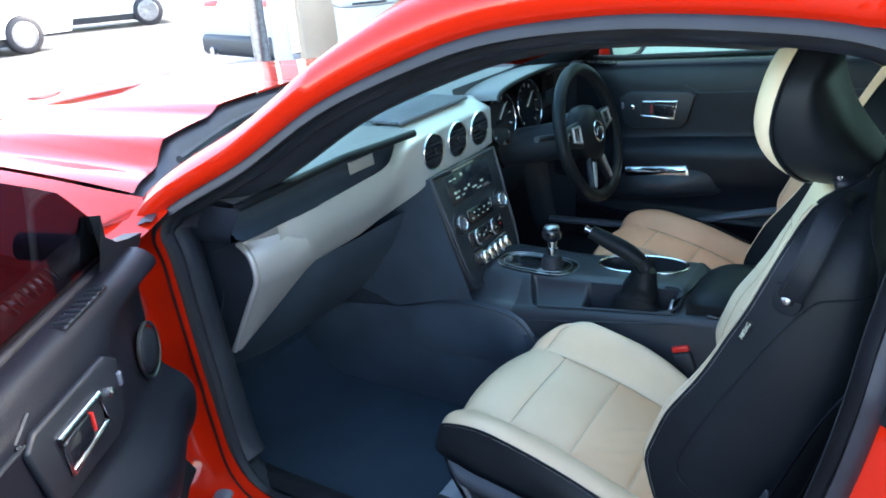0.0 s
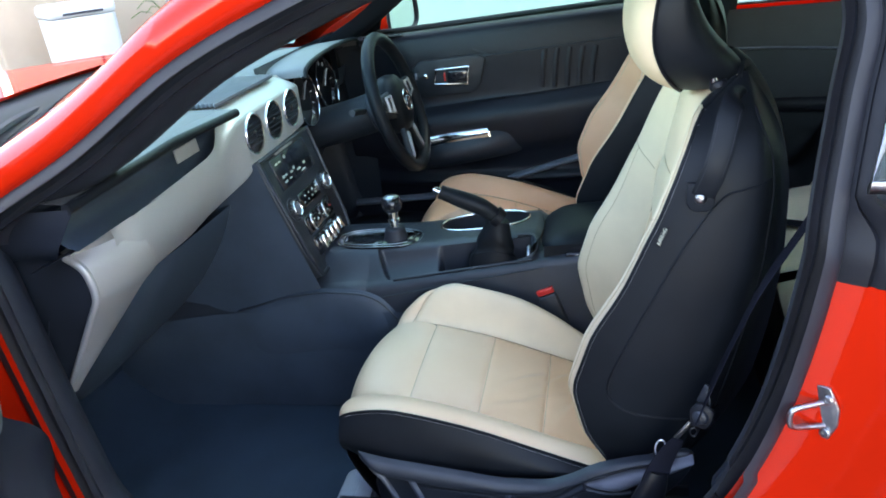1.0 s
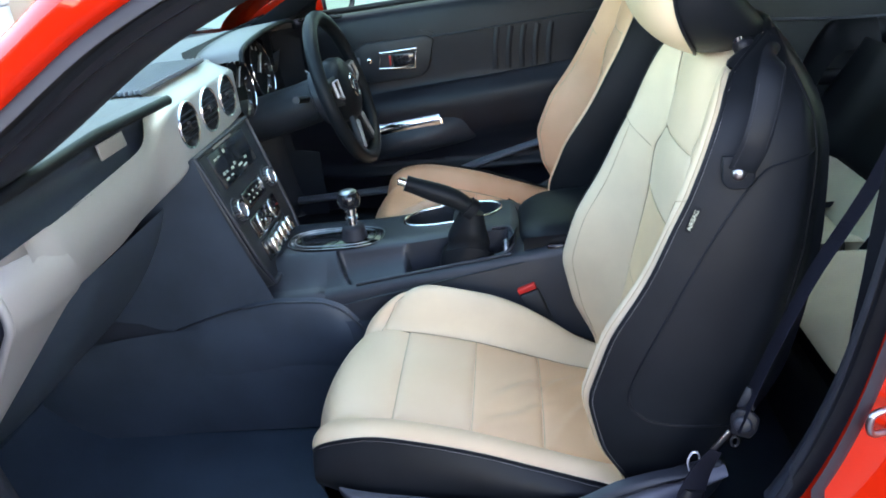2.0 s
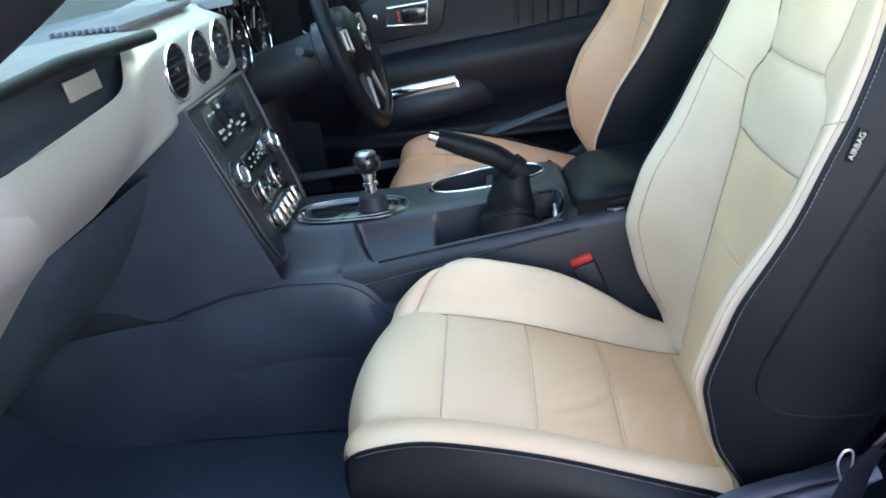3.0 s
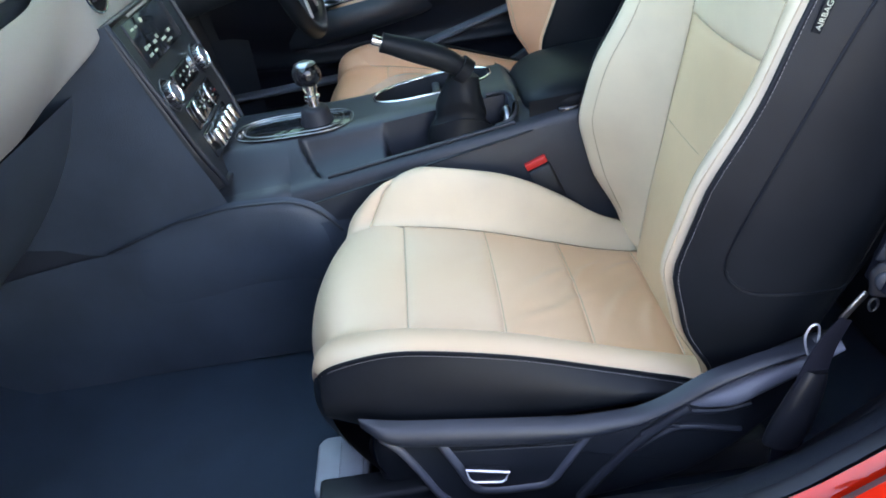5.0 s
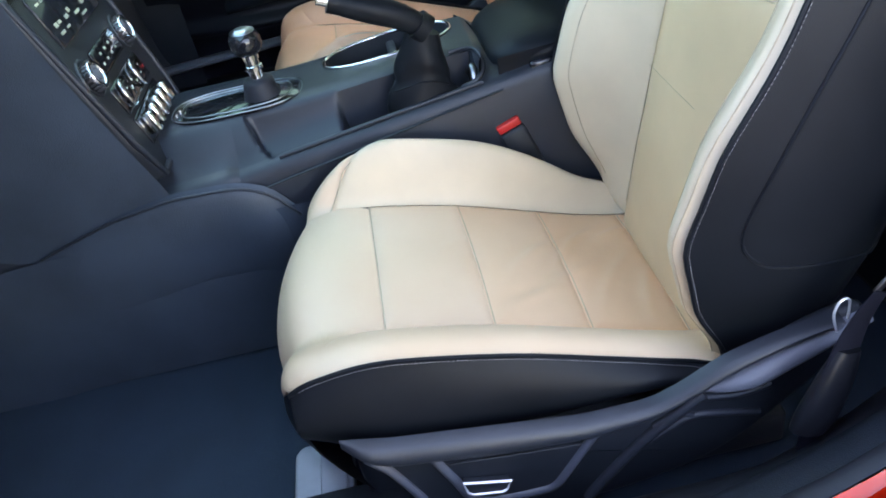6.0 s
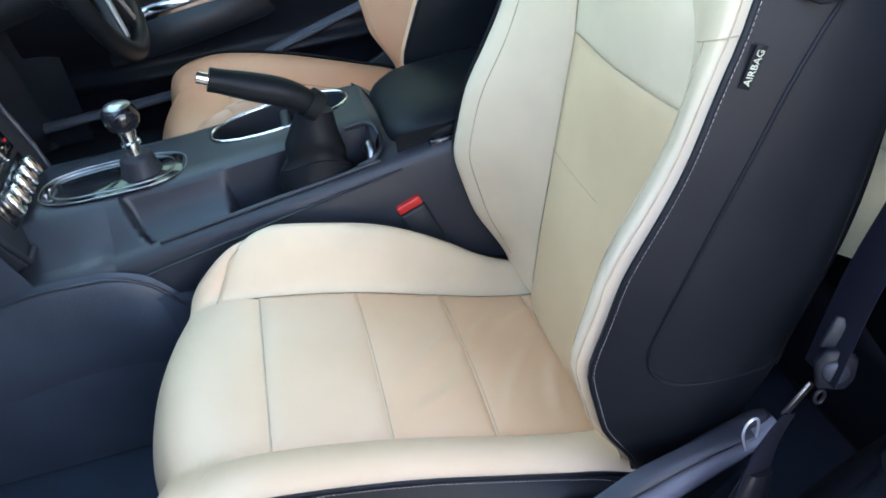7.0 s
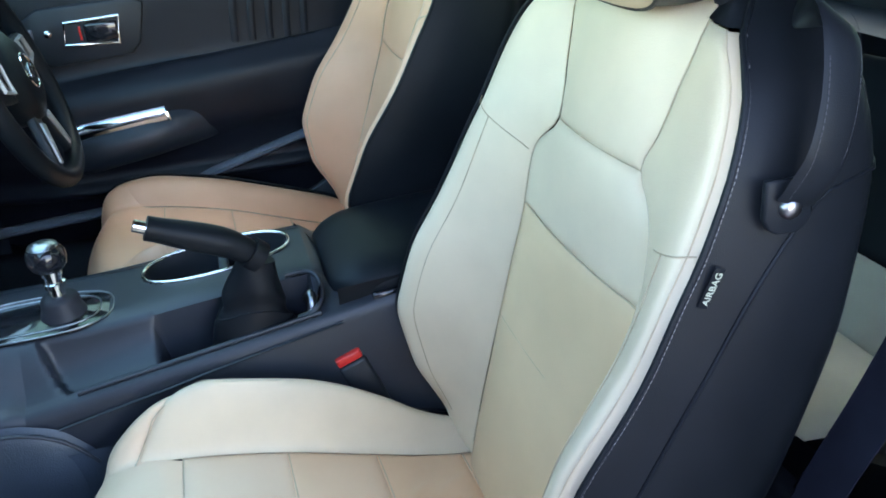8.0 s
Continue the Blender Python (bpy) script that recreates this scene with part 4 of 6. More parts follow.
def front_seat(cx, side, dy, label, detailed, dz=0.0, recline=0.0):
    """A front seat at cx across the car; side -1 where its outer edge faces the left door."""
    t = thing("front_seat", (cx, -0.6 + dy, 0.25), label, "car seat", "front seats")

    def at(p):
        return (cx + p[0], p[1] + dy - recline * max(0.0, p[2] - 0.52), p[2] + dz)
    cp = lambda s, u: at(cushion_point(s, u, side))
    bp = lambda z, u: at(back_point(z, u, side))
    # the driver's seat gets the copy with warm dim light in its colour
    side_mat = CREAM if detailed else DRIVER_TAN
    # cushion rolls take the warmer copy, offsetting the greenish light by colour
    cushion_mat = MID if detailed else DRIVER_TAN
    rows = [s_of(y) for y in (-0.80, -0.725, -0.61, -0.499, -0.379)]
    flare = lambda s, w=0.120: w + (0.205 - w) * smooth((s - s_of(-0.350)) / (s_of(-0.280) - s_of(-0.350)))
    # the inner side roll ends in a slanted seam that turns into the welt along its crest
    roll_end = lambda u: s_of(float(np.interp(-u, (0.147, 0.160, 0.190, 0.205), (-0.327, -0.336, -0.378, -0.390))))
    # cushion: four quilted inserts, the front roll and two side rolls
    folds = ((-0.02, -0.575, 0.75, 0.060, 0.0018), (0.03, -0.600, 0.85, 0.050, 0.0013), (-0.06, -0.640, 0.70, 0.055, 0.0020), (0.02, -0.665, 0.55, 0.060, 0.0017), (0.07, -0.555, 1.0, 0.045, 0.0012), (-0.08, -0.690, 0.9, 0.045, 0.0016), (0.05, -0.700, 0.3, 0.050, 0.0014), (-0.03, -0.470, 0.8, 0.040, 0.0006))

    def creased(s, u):
        """The cushion with soft diagonal folds pressed into its quilted panels."""
        p = cp(s, u)
        y = p[1] - dy
        rise = 0.0
        for u0, y0, ang, run, amp in folds:
            along = (u - u0) * math.cos(ang) + (y - y0) * math.sin(ang)
            off = -(u - u0) * math.sin(ang) + (y - y0) * math.cos(ang) + 0.10 * along * along / run
            rise += 1.9 * amp * math.exp(-(along / run) ** 2) * (math.exp(-(off / 0.0075) ** 2) - 0.6 * math.exp(-((off - 0.014) / 0.009) ** 2))
        return (p[0], p[1], p[2] + rise)
    # insert colour steps from tan at the rear to paler in front
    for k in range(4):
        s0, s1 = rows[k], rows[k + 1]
        part("seat_insert", panel(lambda b, u: creased(s0 + (s1 - s0) * b, u), lambda b: -0.147, lambda b: 0.120, 0.0045, 61 if detailed else 19, 33 if detailed else 15), ((TAN, TAN, TAN_PALE, MID)[k] if detailed else DRIVER_TAN), t, "tan quilted leather panel")
    s0 = rows[4]
    reach = lambda u: 1 - (0.27 if u > 0 else 0.13) * min(1.0, abs(u) / 0.205) ** 3
    start = lambda u: s0 + (roll_end(u) - s0) * min(1.0, max(0.0, (-u - 0.1465) / 0.006))
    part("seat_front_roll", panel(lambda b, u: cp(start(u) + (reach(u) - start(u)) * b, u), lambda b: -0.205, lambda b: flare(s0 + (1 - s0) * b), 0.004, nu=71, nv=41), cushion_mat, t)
    end = s_of(-0.288)
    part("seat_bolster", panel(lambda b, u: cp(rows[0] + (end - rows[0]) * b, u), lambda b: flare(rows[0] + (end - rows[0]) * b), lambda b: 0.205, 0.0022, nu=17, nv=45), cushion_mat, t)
    part("seat_bolster", panel(lambda b, u: cp(rows[0] + (roll_end(u) - rows[0]) * b, u), lambda b: -0.205, lambda b: -0.147, 0.003, nu=21, nv=45), side_mat, t)
    # sunk seams between the panels
    seams = [[creased(s, u) for u in np.linspace(-0.147, 0.120, 60)] for s in rows[1:]]
    seams += [[cp(s, flare(s)) for s in np.linspace(rows[0], end, 30)], [cp(s, -0.147) for s in np.linspace(rows[0], roll_end(-0.147), 30)]]
    for line in seams:
        part("seam", tube([(x, y - 0.001, z - 0.0034) for x, y, z in line], 0.0006, 5), SEAM, t)
    welt = [cp(roll_end(-u), -u) for u in np.linspace(0.147, 0.180, 12)]
    welt += [cp(s, -0.188) for s in np.linspace(s_of(-0.392), 0.16, 34)]
    part("seam", tube([(x, y, z + 0.0001) for x, y, z in spline(welt[::3] + [welt[-1]], 60)], 0.0009, 5), SEAM, t)
    back_seams = [[bp(zz_, u) for u in np.linspace(-INSERT_HALF(zz_), INSERT_HALF(zz_), 14)] for zz_ in (INSERT_MID, INSERT_TOP)]
    back_seams += [[bp(z, sg * INSERT_HALF(z)) for z in np.linspace(0.42, 1.03, 60)] for sg in (-1, 1)]
    for line in back_seams:
        part("seam", tube([(x, y - 0.0040, z) for x, y, z in line], 0.0006, 5), SEAM, t)
    # shoulder seams, and the welt that runs down each side roll from a short cross seam
    crest = lambda z: BACK_HALF(z) - 0.030 - 0.008 * smooth((z - 0.60) / 0.2)
    proud = [[bp(0.828 + 0.036 * k, sg * (0.121 + (BACK_HALF(0.864) - 0.125) * k)) for k in np.linspace(0 if sg < 0 else 0.42, 1.03, 10)] for sg in (-1, 1)]
    proud += [[bp(z, sg * crest(z)) for z in np.linspace(0.45, 0.8515, 40)] for sg in (-1, 1)]
    part("crease", tube([bp(0.627 - 0.006 * (u / 0.13) ** 2, u) for u in np.linspace(-0.130, 0.02, 12)], 0.00035, 5), SEAM, t)
    for line in proud:
        part("seam", tube([(x, y + 0.0005, z) for x, y, z in line], 0.0007, 5), SEAM, t)
    # dark skirts round the cushion
    for sg in (-1, 1):
        edge_run = [cushion_point(s, sg * 0.205, side) for s in np.linspace(rows[0] - 0.05, 0.735 if sg > 0 else 0.875, 40)]

        def skirt(a, b, proud=0.0, drop=None):
            p = edge_run[int(round(a * 39))]
            low = 0.418 + 0.045 * smooth((p[1] + 0.38) / 0.11) + 0.002 * smooth((-0.60 - p[1]) / 0.1)
            tall = p[2] - min(low, p[2] - 0.004)
            if drop:
                b = min(1.0, drop / tall)
            out = side * sg * (0.004 + 0.018 * math.sin(b * 2.6) + proud)
            return at((p[0] + out, p[1], p[2] - tall * b))
        part("seat_skirt", grid(skirt, 40, 12), BLACK_LEATHER, t, "black leather side of the cushion")
        line = [at(p + np.array((side * sg * 0.0035, 0, 0.001))) for p in edge_run]
        part("piping", tube(line, 0.0024, 6), BLACK_LEATHER, t)
        if detailed and sg > 0:
            part("stitching", stitches([skirt(k / 39, 0, 0.0012, 0.0016) for k in range(1, 38)]), THREAD, t)

    def front_face(a, b):
        u = (2 * a - 1) * 0.206
        p = cushion_point(reach(u), u, side)
        out = 0.010 * math.sin(b * 3.1) - 0.045 * b ** 2
        return at((p[0] * (1 - 0.04 * b), p[1] - 0.002 + out, p[2] + (0.335 - p[2]) * b))
    part("seat_front_face", grid(front_face, 33, 11), BLACK_LEATHER, t)
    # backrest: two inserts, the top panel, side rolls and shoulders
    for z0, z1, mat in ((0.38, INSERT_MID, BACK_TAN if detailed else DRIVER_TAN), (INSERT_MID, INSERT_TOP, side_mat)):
        part("backrest_insert", panel(lambda b, u: bp(z0 + (z1 - z0) * b, u), lambda b: -INSERT_HALF(z0 + (z1 - z0) * b), lambda b: INSERT_HALF(z0 + (z1 - z0) * b), nv=27), mat, t)
    part("backrest_top", panel(lambda b, u: bp(INSERT_TOP + (1.03 - INSERT_TOP) * b, u), lambda b: -INSERT_HALF(INSERT_TOP + (1.03 - INSERT_TOP) * b), lambda b: INSERT_HALF(INSERT_TOP + (1.03 - INSERT_TOP) * b)), side_mat, t)
    for sg in (-1, 1):
        zr = lambda b: 0.40 + 0.602 * b
        if sg > 0:
            part("backrest_bolster", panel(lambda b, u: bp(zr(b), u), lambda b: INSERT_HALF(zr(b)), lambda b: BACK_HALF(zr(b)), 0.0045, nu=23, nv=61), side_mat, t)
        else:
            part("backrest_bolster", panel(lambda b, u: bp(zr(b), u), lambda b: -BACK_HALF(zr(b)), lambda b: -INSERT_HALF(zr(b)), 0.0045, nu=23, nv=61), side_mat, t)
        cap = lambda b: 1.002 + 0.028 * b
        ends = [lambda b: INSERT_HALF(cap(b)), lambda b: max(INSERT_HALF(cap(b)) + 0.001, BACK_HALF(cap(b)))]
        part("shoulder_cap", panel(lambda b, u: bp(cap(b), sg * u), ends[0], ends[1], 0.001, nu=11, nv=9), BLACK_LEATHER, t)
        # the dark side of the backrest, from the piping to the rear
        zs_all = np.linspace(0.40, 1.03, 40)

        def flank(a, b):
            z = zs_all[int(round(a * 39))]
            p = back_point(z, sg * BACK_HALF(z), side)
            y1 = BACK_REAR(z)
            reach = (p[1] - y1)
            return at((p[0] + side * sg * (0.004 + 0.014 * math.sin(min(1, b * 1.05) * 2.9) * min(1, reach / 0.1) - 0.045 * smooth((b - 0.7) / 0.3)), p[1] + (y1 - p[1]) * b, z + 0.006 * math.sin(b * 3.1) * (1 if z > 1.0 else 0)))
        part("backrest_side", grid(flank, 40, 22), BLACK_LEATHER, t, "black leather side of the backrest")
        rim = [back_point(z, sg * BACK_HALF(z), side) for z in zs_all]
        part("piping", tube([at(p + np.array((side * sg * 0.003, -0.001, 0))) for p in rim], 0.0026, 6), BLACK_LEATHER, t)
        if detailed and sg > 0:
            part("stitching", stitches([at(p + np.array((side * sg * 0.0050, -0.0036, 0))) for p in rim]), THREAD, t)
            part("seam", tube([bp(z, BACK_HALF(z) - 0.008) for z in np.linspace(0.42, 1.0, 60)], 0.0007, 5), SEAM, t)

    def rear(a, b):
        z = 0.40 + 0.63 * b
        h = BACK_HALF(z) - 0.04
        return at(((2 * a - 1) * h, BACK_REAR(z) - 0.018 * (1 - (2 * a - 1) ** 2), z))
    part("backrest_rear", grid(rear, 15, 25), BLACK_LEATHER, t, "black leather seat back")

    def crown(a, b):
        h0, h1 = 0.12, BACK_HALF(1.03) - 0.04
        p = back_point(1.03, (2 * a - 1) * h0, 1)
        q = np.array(((2 * a - 1) * h1, BACK_REAR(1.03) - 0.018 * (1 - (2 * a - 1) ** 2), 1.03))
        r = p + (q - p) * b
        return at((r[0], r[1], r[2] + 0.012 * math.sin(b * 3.14)))
    part("backrest_crown", grid(crown, 15, 9), BLACK_LEATHER, t)

    # head restraint: a cream front shell in a dark shell on two posts
    def head(a, lat, grow=0.0):
        ang = a * 2 * math.pi
        sup = lambda v, e: math.copysign(abs(v) ** e, v)
        r = math.cos(lat) ** 0.58 if math.cos(lat) > 1e-9 else 0.0
        z = (0.110 + grow) * r * sup(math.sin(ang), 0.80)
        deep = min(0.105, max(0.030, 0.092 - 0.58 * (z + 0.06)))
        y = ((0.070 if lat > 0 else deep) + grow) * sup(math.sin(lat), 0.75) - 0.10 * z - (5.2 if z < 0 else 2.0) * z * z - 0.010 * (1 - (z / 0.11) ** 2) * math.sin(lat)
        return at(((0.138 + grow) * r * sup(math.cos(ang), 0.80), -0.820 + y, 1.108 + z))
    cut = 0.32
    part("headrest", grid(lambda a, b: head(a, -1.5708 + (1.5708 + cut) * b), 56, 25, close_u=True), BLACK_LEATHER, t, "black leather rear of the head restraint")
    part("headrest_front", grid(lambda a, b: head(a, cut + (1.5708 - cut) * b, 0.003 * math.cos(b * 1.57) ** 0.3 if b < 1 else 0.0), 56, 19, close_u=True), CREAM, t, "cream leather front of the head restraint")
    part("headrest_piping", tube([head(k / 56, cut, 0.003) for k in range(56)], 0.0022, 6, True), BLACK_LEATHER, t)
    for sx in (-0.100, 0.100):
        part("post", tube([at((sx, -0.885, 0.99)), at((sx, -0.870, 1.052))], 0.0075, 12), CHROME, t)
        part("post_sleeve", revolve([(0.012, 0), (0.013, 0.004), (0.012, 0.012), (0.009, 0.014)], axis_pose(at((sx, -0.884, 1.012)), (0, 0.18, 1)), 16), SATIN_BLACK, t)
    # seat base: side shields, rails and lower frame
    for sg in (-1, 1):
        sx = side * sg * 0.228
        outline = spline([(-0.320, 0.472), (-0.340, 0.445), (-0.357, 0.432), (-0.376, 0.388), (-0.392, 0.350), (-0.42, 0.318), (-0.50, 0.308), (-0.60, 0.310), (-0.70, 0.335), (-0.78, 0.395), (-0.835, 0.455), (-0.845, 0.500),
                          (-0.79, 0.492), (-0.70, 0.450), (-0.64, 0.425), (-0.56, 0.422), (-0.46, 0.440), (-0.37, 0.460)], 72, True)
        m = axis_pose(at((sx - (0.006 if side * sg < 0 else -0.006), 0, 0)), (side * sg, 0, 0))
        flip = 1 if side * sg > 0 else -1
        shield = part("base_shield", prism([(flip * y, z) for y, z in outline], 0.016, m, 0.005), BLACK_PLASTIC, t, "dark grey moulded shield of the seat base")
        if detailed and sg > 0:
            face = sx + side * 0.0225
            lip_top = table((-0.82, 0.500), (-0.76, 0.491), (-0.705, 0.476), (-0.66, 0.450), (-0.628, 0.438), (-0.559, 0.438), (-0.467, 0.453), (-0.363, 0.470), (-0.318, 0.482))
            lip_low = table((-0.82, 0.496), (-0.75, 0.474), (-0.693, 0.447), (-0.628, 0.418), (-0.57, 0.409), (-0.464, 0.418), (-0.356, 0.438), (-0.318, 0.468))

            def lip(a, b):
                y = -0.318 - 0.50 * a
                z0, z1 = lip_top(y), lip_low(y)
                return at((face + side * (0.018 * max(0.0, math.sin(b * 3.1416)) ** 0.4 * math.sin(min(1.0, a * 18 + 0.02) * 1.57) - 0.006), y, z0 + (z1 - z0) * b))
            # lip a shade paler than the shield: its grey sheen put into the colour
            part("upper_lip", grid(lip, 50, 13), GREY_PLASTIC, shield)

            def on_face(pts, out=0.0):
                return [at((face + side * out, y, z)) for y, z in pts]
            recess_line = ((-0.408, 0.4200), (-0.420, 0.3900), (-0.431, 0.3600), (-0.450, 0.3480), (-0.50, 0.3440), (-0.522, 0.3480), (-0.540, 0.3720), (-0.560, 0.4010))
            part("switch_recess", prism([(flip * y, z) for y, z in recess_line], 0.003, axis_pose((at((face - side * 0.001, 0, 0))[0], dy, 0), (side, 0, 0)), 0.001), BLACK_PLASTIC, shield)
            # paler grey along these edges stands in for the light they catch
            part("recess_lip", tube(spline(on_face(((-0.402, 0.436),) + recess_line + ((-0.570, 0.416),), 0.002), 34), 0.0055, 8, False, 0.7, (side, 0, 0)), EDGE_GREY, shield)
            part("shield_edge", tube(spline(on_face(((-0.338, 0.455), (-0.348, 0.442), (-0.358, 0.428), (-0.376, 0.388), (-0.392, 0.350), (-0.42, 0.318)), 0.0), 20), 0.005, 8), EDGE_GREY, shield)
            key_line = ((-0.426, 0.3960), (-0.475, 0.3830), (-0.4695, 0.3720), (-0.464, 0.3690), (-0.434, 0.3750), (-0.429, 0.3800))
            part("switch", prism([(flip * y, z) for y, z in key_line], 0.010, axis_pose((at((face + side * 0.001, 0, 0))[0], dy, 0), (side, 0, 0)), 0.002), BLACK_PLASTIC, shield)
            part("switch_trim", tube(on_face(key_line, 0.0108), 0.0015, 6, True), BRIGHT, shield, "chrome rim of the seat switch")
            # the hinge cover swells out below the backrest, with folds running into it
            cover_top, cover_low = table((-0.845, 0.500), (-0.80, 0.486), (-0.757, 0.470), (-0.685, 0.438)), table((-0.845, 0.488), (-0.80, 0.458), (-0.734, 0.426), (-0.70, 0.428), (-0.685, 0.434))

            def hinge_cover(a, b):
                y = -0.685 - 0.16 * a
                z0, z1 = cover_top(y), cover_low(y)
                return at((face + side * (0.016 * max(0.0, math.sin(b * 3.1416)) ** 0.5 * math.sin(min(1.0, a * 2.5 + 0.05) * 1.57) - 0.002), y, z0 + (z1 - z0) * b))
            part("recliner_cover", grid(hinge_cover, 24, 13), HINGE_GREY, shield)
            for pts, r in ((((-0.556, 0.312), (-0.568, 0.329), (-0.613, 0.379), (-0.650, 0.410), (-0.684, 0.434)), 0.007), (((-0.625, 0.380), (-0.648, 0.394), (-0.671, 0.404), (-0.700, 0.399), (-0.745, 0.386)), 0.0045), (((-0.630, 0.402), (-0.655, 0.412), (-0.678, 0.402)), 0.004), (((-0.680, 0.428), (-0.72, 0.420), (-0.755, 0.424)), 0.004)):
                part("shield_rib", tube(spline(on_face(pts, 0.0), 16), r, 8), GREY_PLASTIC, shield)
        part("rail", box(at((side * sg * 0.18, -0.52, 0.285)), (0.045, 0.58, 0.05), 0.006), BLACK_PLASTIC, t)
    part("base_frame", box(at((0, -0.55, 0.325)), (0.36, 0.48, 0.09), 0.02), BLACK_PLASTIC, t)
    if detailed:
        # foot cover of the rail, belt-guide strap, tag and seams on the flank
        cover = part("rail_cover", prism([(-0.055, -0.040), (0.055, -0.040), (0.055, 0.026), (0.042, 0.036), (-0.042, 0.036), (-0.055, 0.026)], 0.022, Matrix.Translation(at((side * 0.115, -0.252, 0.268))), 0.006), RAIL_GREY, t, "grey plastic cover on the seat rail")
        part("cover_step", box(at((side * 0.115, -0.268, 0.292)), (0.085, 0.034, 0.006), 0.003), RAIL_GREY, cover)
        for line in (((-0.938, 0.915), (-0.900, 0.908), (-0.872, 0.895), (-0.828, 0.833), (-0.776, 0.735), (-0.735, 0.650), (-0.722, 0.605), (-0.735, 0.578), (-0.767, 0.563), (-0.85, 0.555), (-0.885, 0.556)),):
            pts = []
            for y, z in spline(line, 50):
                p = back_point(z, BACK_HALF(z), side)
                reach = p[1] - BACK_REAR(z)
                b = min(1.0, max(0.0, (p[1] - y) / reach))
                pts.append(at((p[0] + side * (0.0045 + 0.014 * math.sin(min(1, b * 1.05) * 2.9) * min(1, reach / 0.1) - 0.045 * smooth((b - 0.7) / 0.3)), y, z)))
            part("flank_seam", tube(pts, 0.0017, 6), BLACK_LEATHER, t)
        welt_pts = []
        for z in np.linspace(0.50, 1.0, 44):
            p = back_point(z, BACK_HALF(z), side)
            b = 0.84 - 0.10 * smooth((z - 0.93) / 0.07)
            welt_pts.append(at((p[0] + side * (0.0042 + 0.014 * math.sin(min(1, b * 1.05) * 2.9) * min(1, (p[1] - BACK_REAR(z)) / 0.1) - 0.045 * smooth((b - 0.7) / 0.3)), p[1] + (BACK_REAR(z) - p[1]) * b, z)))
        part("rear_welt", tube(welt_pts, 0.0020, 6), BLACK_LEATHER, t)
        strap = spline([at((side * u, y, z)) for u, y, z in ((0.138, -0.905, 1.004), (0.173, -0.896, 1.018), (0.202, -0.887, 1.017), (0.222, -0.879, 1.003), (0.238, -0.870, 0.972), (0.246, -0.860, 0.940), (0.243, -0.852, 0.918), (0.238, -0.849, 0.906))], 36)
        band = part("belt_strap", tube(strap, 0.0150, 12, False, 0.14, (side, 0.02, 0.25)), BLACK_LEATHER, t, "black leather belt-guide strap")
        for off in (-0.0120, 0.0120):
            part("stitching", stitches([(p[0] + side * 0.0022, p[1] + off, p[2]) for p in strap[10:33]], 0.0030, 0.0014, 0.0002), DARK_THREAD, band)
        tabm = axis_pose(at((side * 0.230, -0.847, 0.9035)), (side, 0.10, 0.12))
        tab = part("strap_tab", prism([(-0.018, 0.018), (0.018, 0.018), (0.018, -0.009), (0.014, -0.017), (0.007, -0.021), (-0.007, -0.021), (-0.014, -0.017), (-0.018, -0.009)], 0.006, tabm, 0.002), BLACK_LEATHER, t)
        part("snap_button", revolve([(0.0080, 0.005), (0.0078, 0.008), (0.0060, 0.0108), (0.002, 0.0118)], tabm @ Matrix.Translation((0, -0.002, 0)), 18), STEEL, tab, "chrome snap button")
        tagm = axis_pose(at((side * 0.2285, -0.799, 0.846)), (side, 0.05, 0)) @ Matrix.Rotation(radians(69 if side < 0 else -69), 4, 'Z')
        label_piece = part("airbag_tag", prism([(-0.016, -0.0042), (0.016, -0.0042), (0.016, 0.0042), (-0.016, 0.0042)], 0.0005, tagm, 0.0002), BLACK_LEATHER, t, "small woven safety tag")
        curve = bpy.data.curves.new("tag_text", 'FONT')
        curve.body, curve.size, curve.align_x, curve.align_y, curve.extrude = "AIRBAG", 0.0076, 'CENTER', 'CENTER', 0.0002
        tmp = bpy.data.objects.new("tmp", curve)
        scene.collection.objects.link(tmp)
        bpy.context.view_layer.update()
        me = bpy.data.meshes.new_from_object(tmp.evaluated_get(bpy.context.evaluated_depsgraph_get()))
        bpy.data.objects.remove(tmp)
        word = ([tuple(tagm @ Matrix.Translation((0, 0, 0.0015)) @ v.co) for v in me.vertices], [tuple(p.vertices) for p in me.polygons])
        part("tag_text", word, PALE_INK, label_piece, "white AIRBAG lettering", False)
    return t


front_seat(-0.355, -1, 0.0, "cream leather passenger bucket seat with black leather sides", True)
front_seat(0.355, 1, 0.016, "cream leather driver's bucket seat, warm dim light in its colour, with black leather sides", False, 0.043, 0.10)

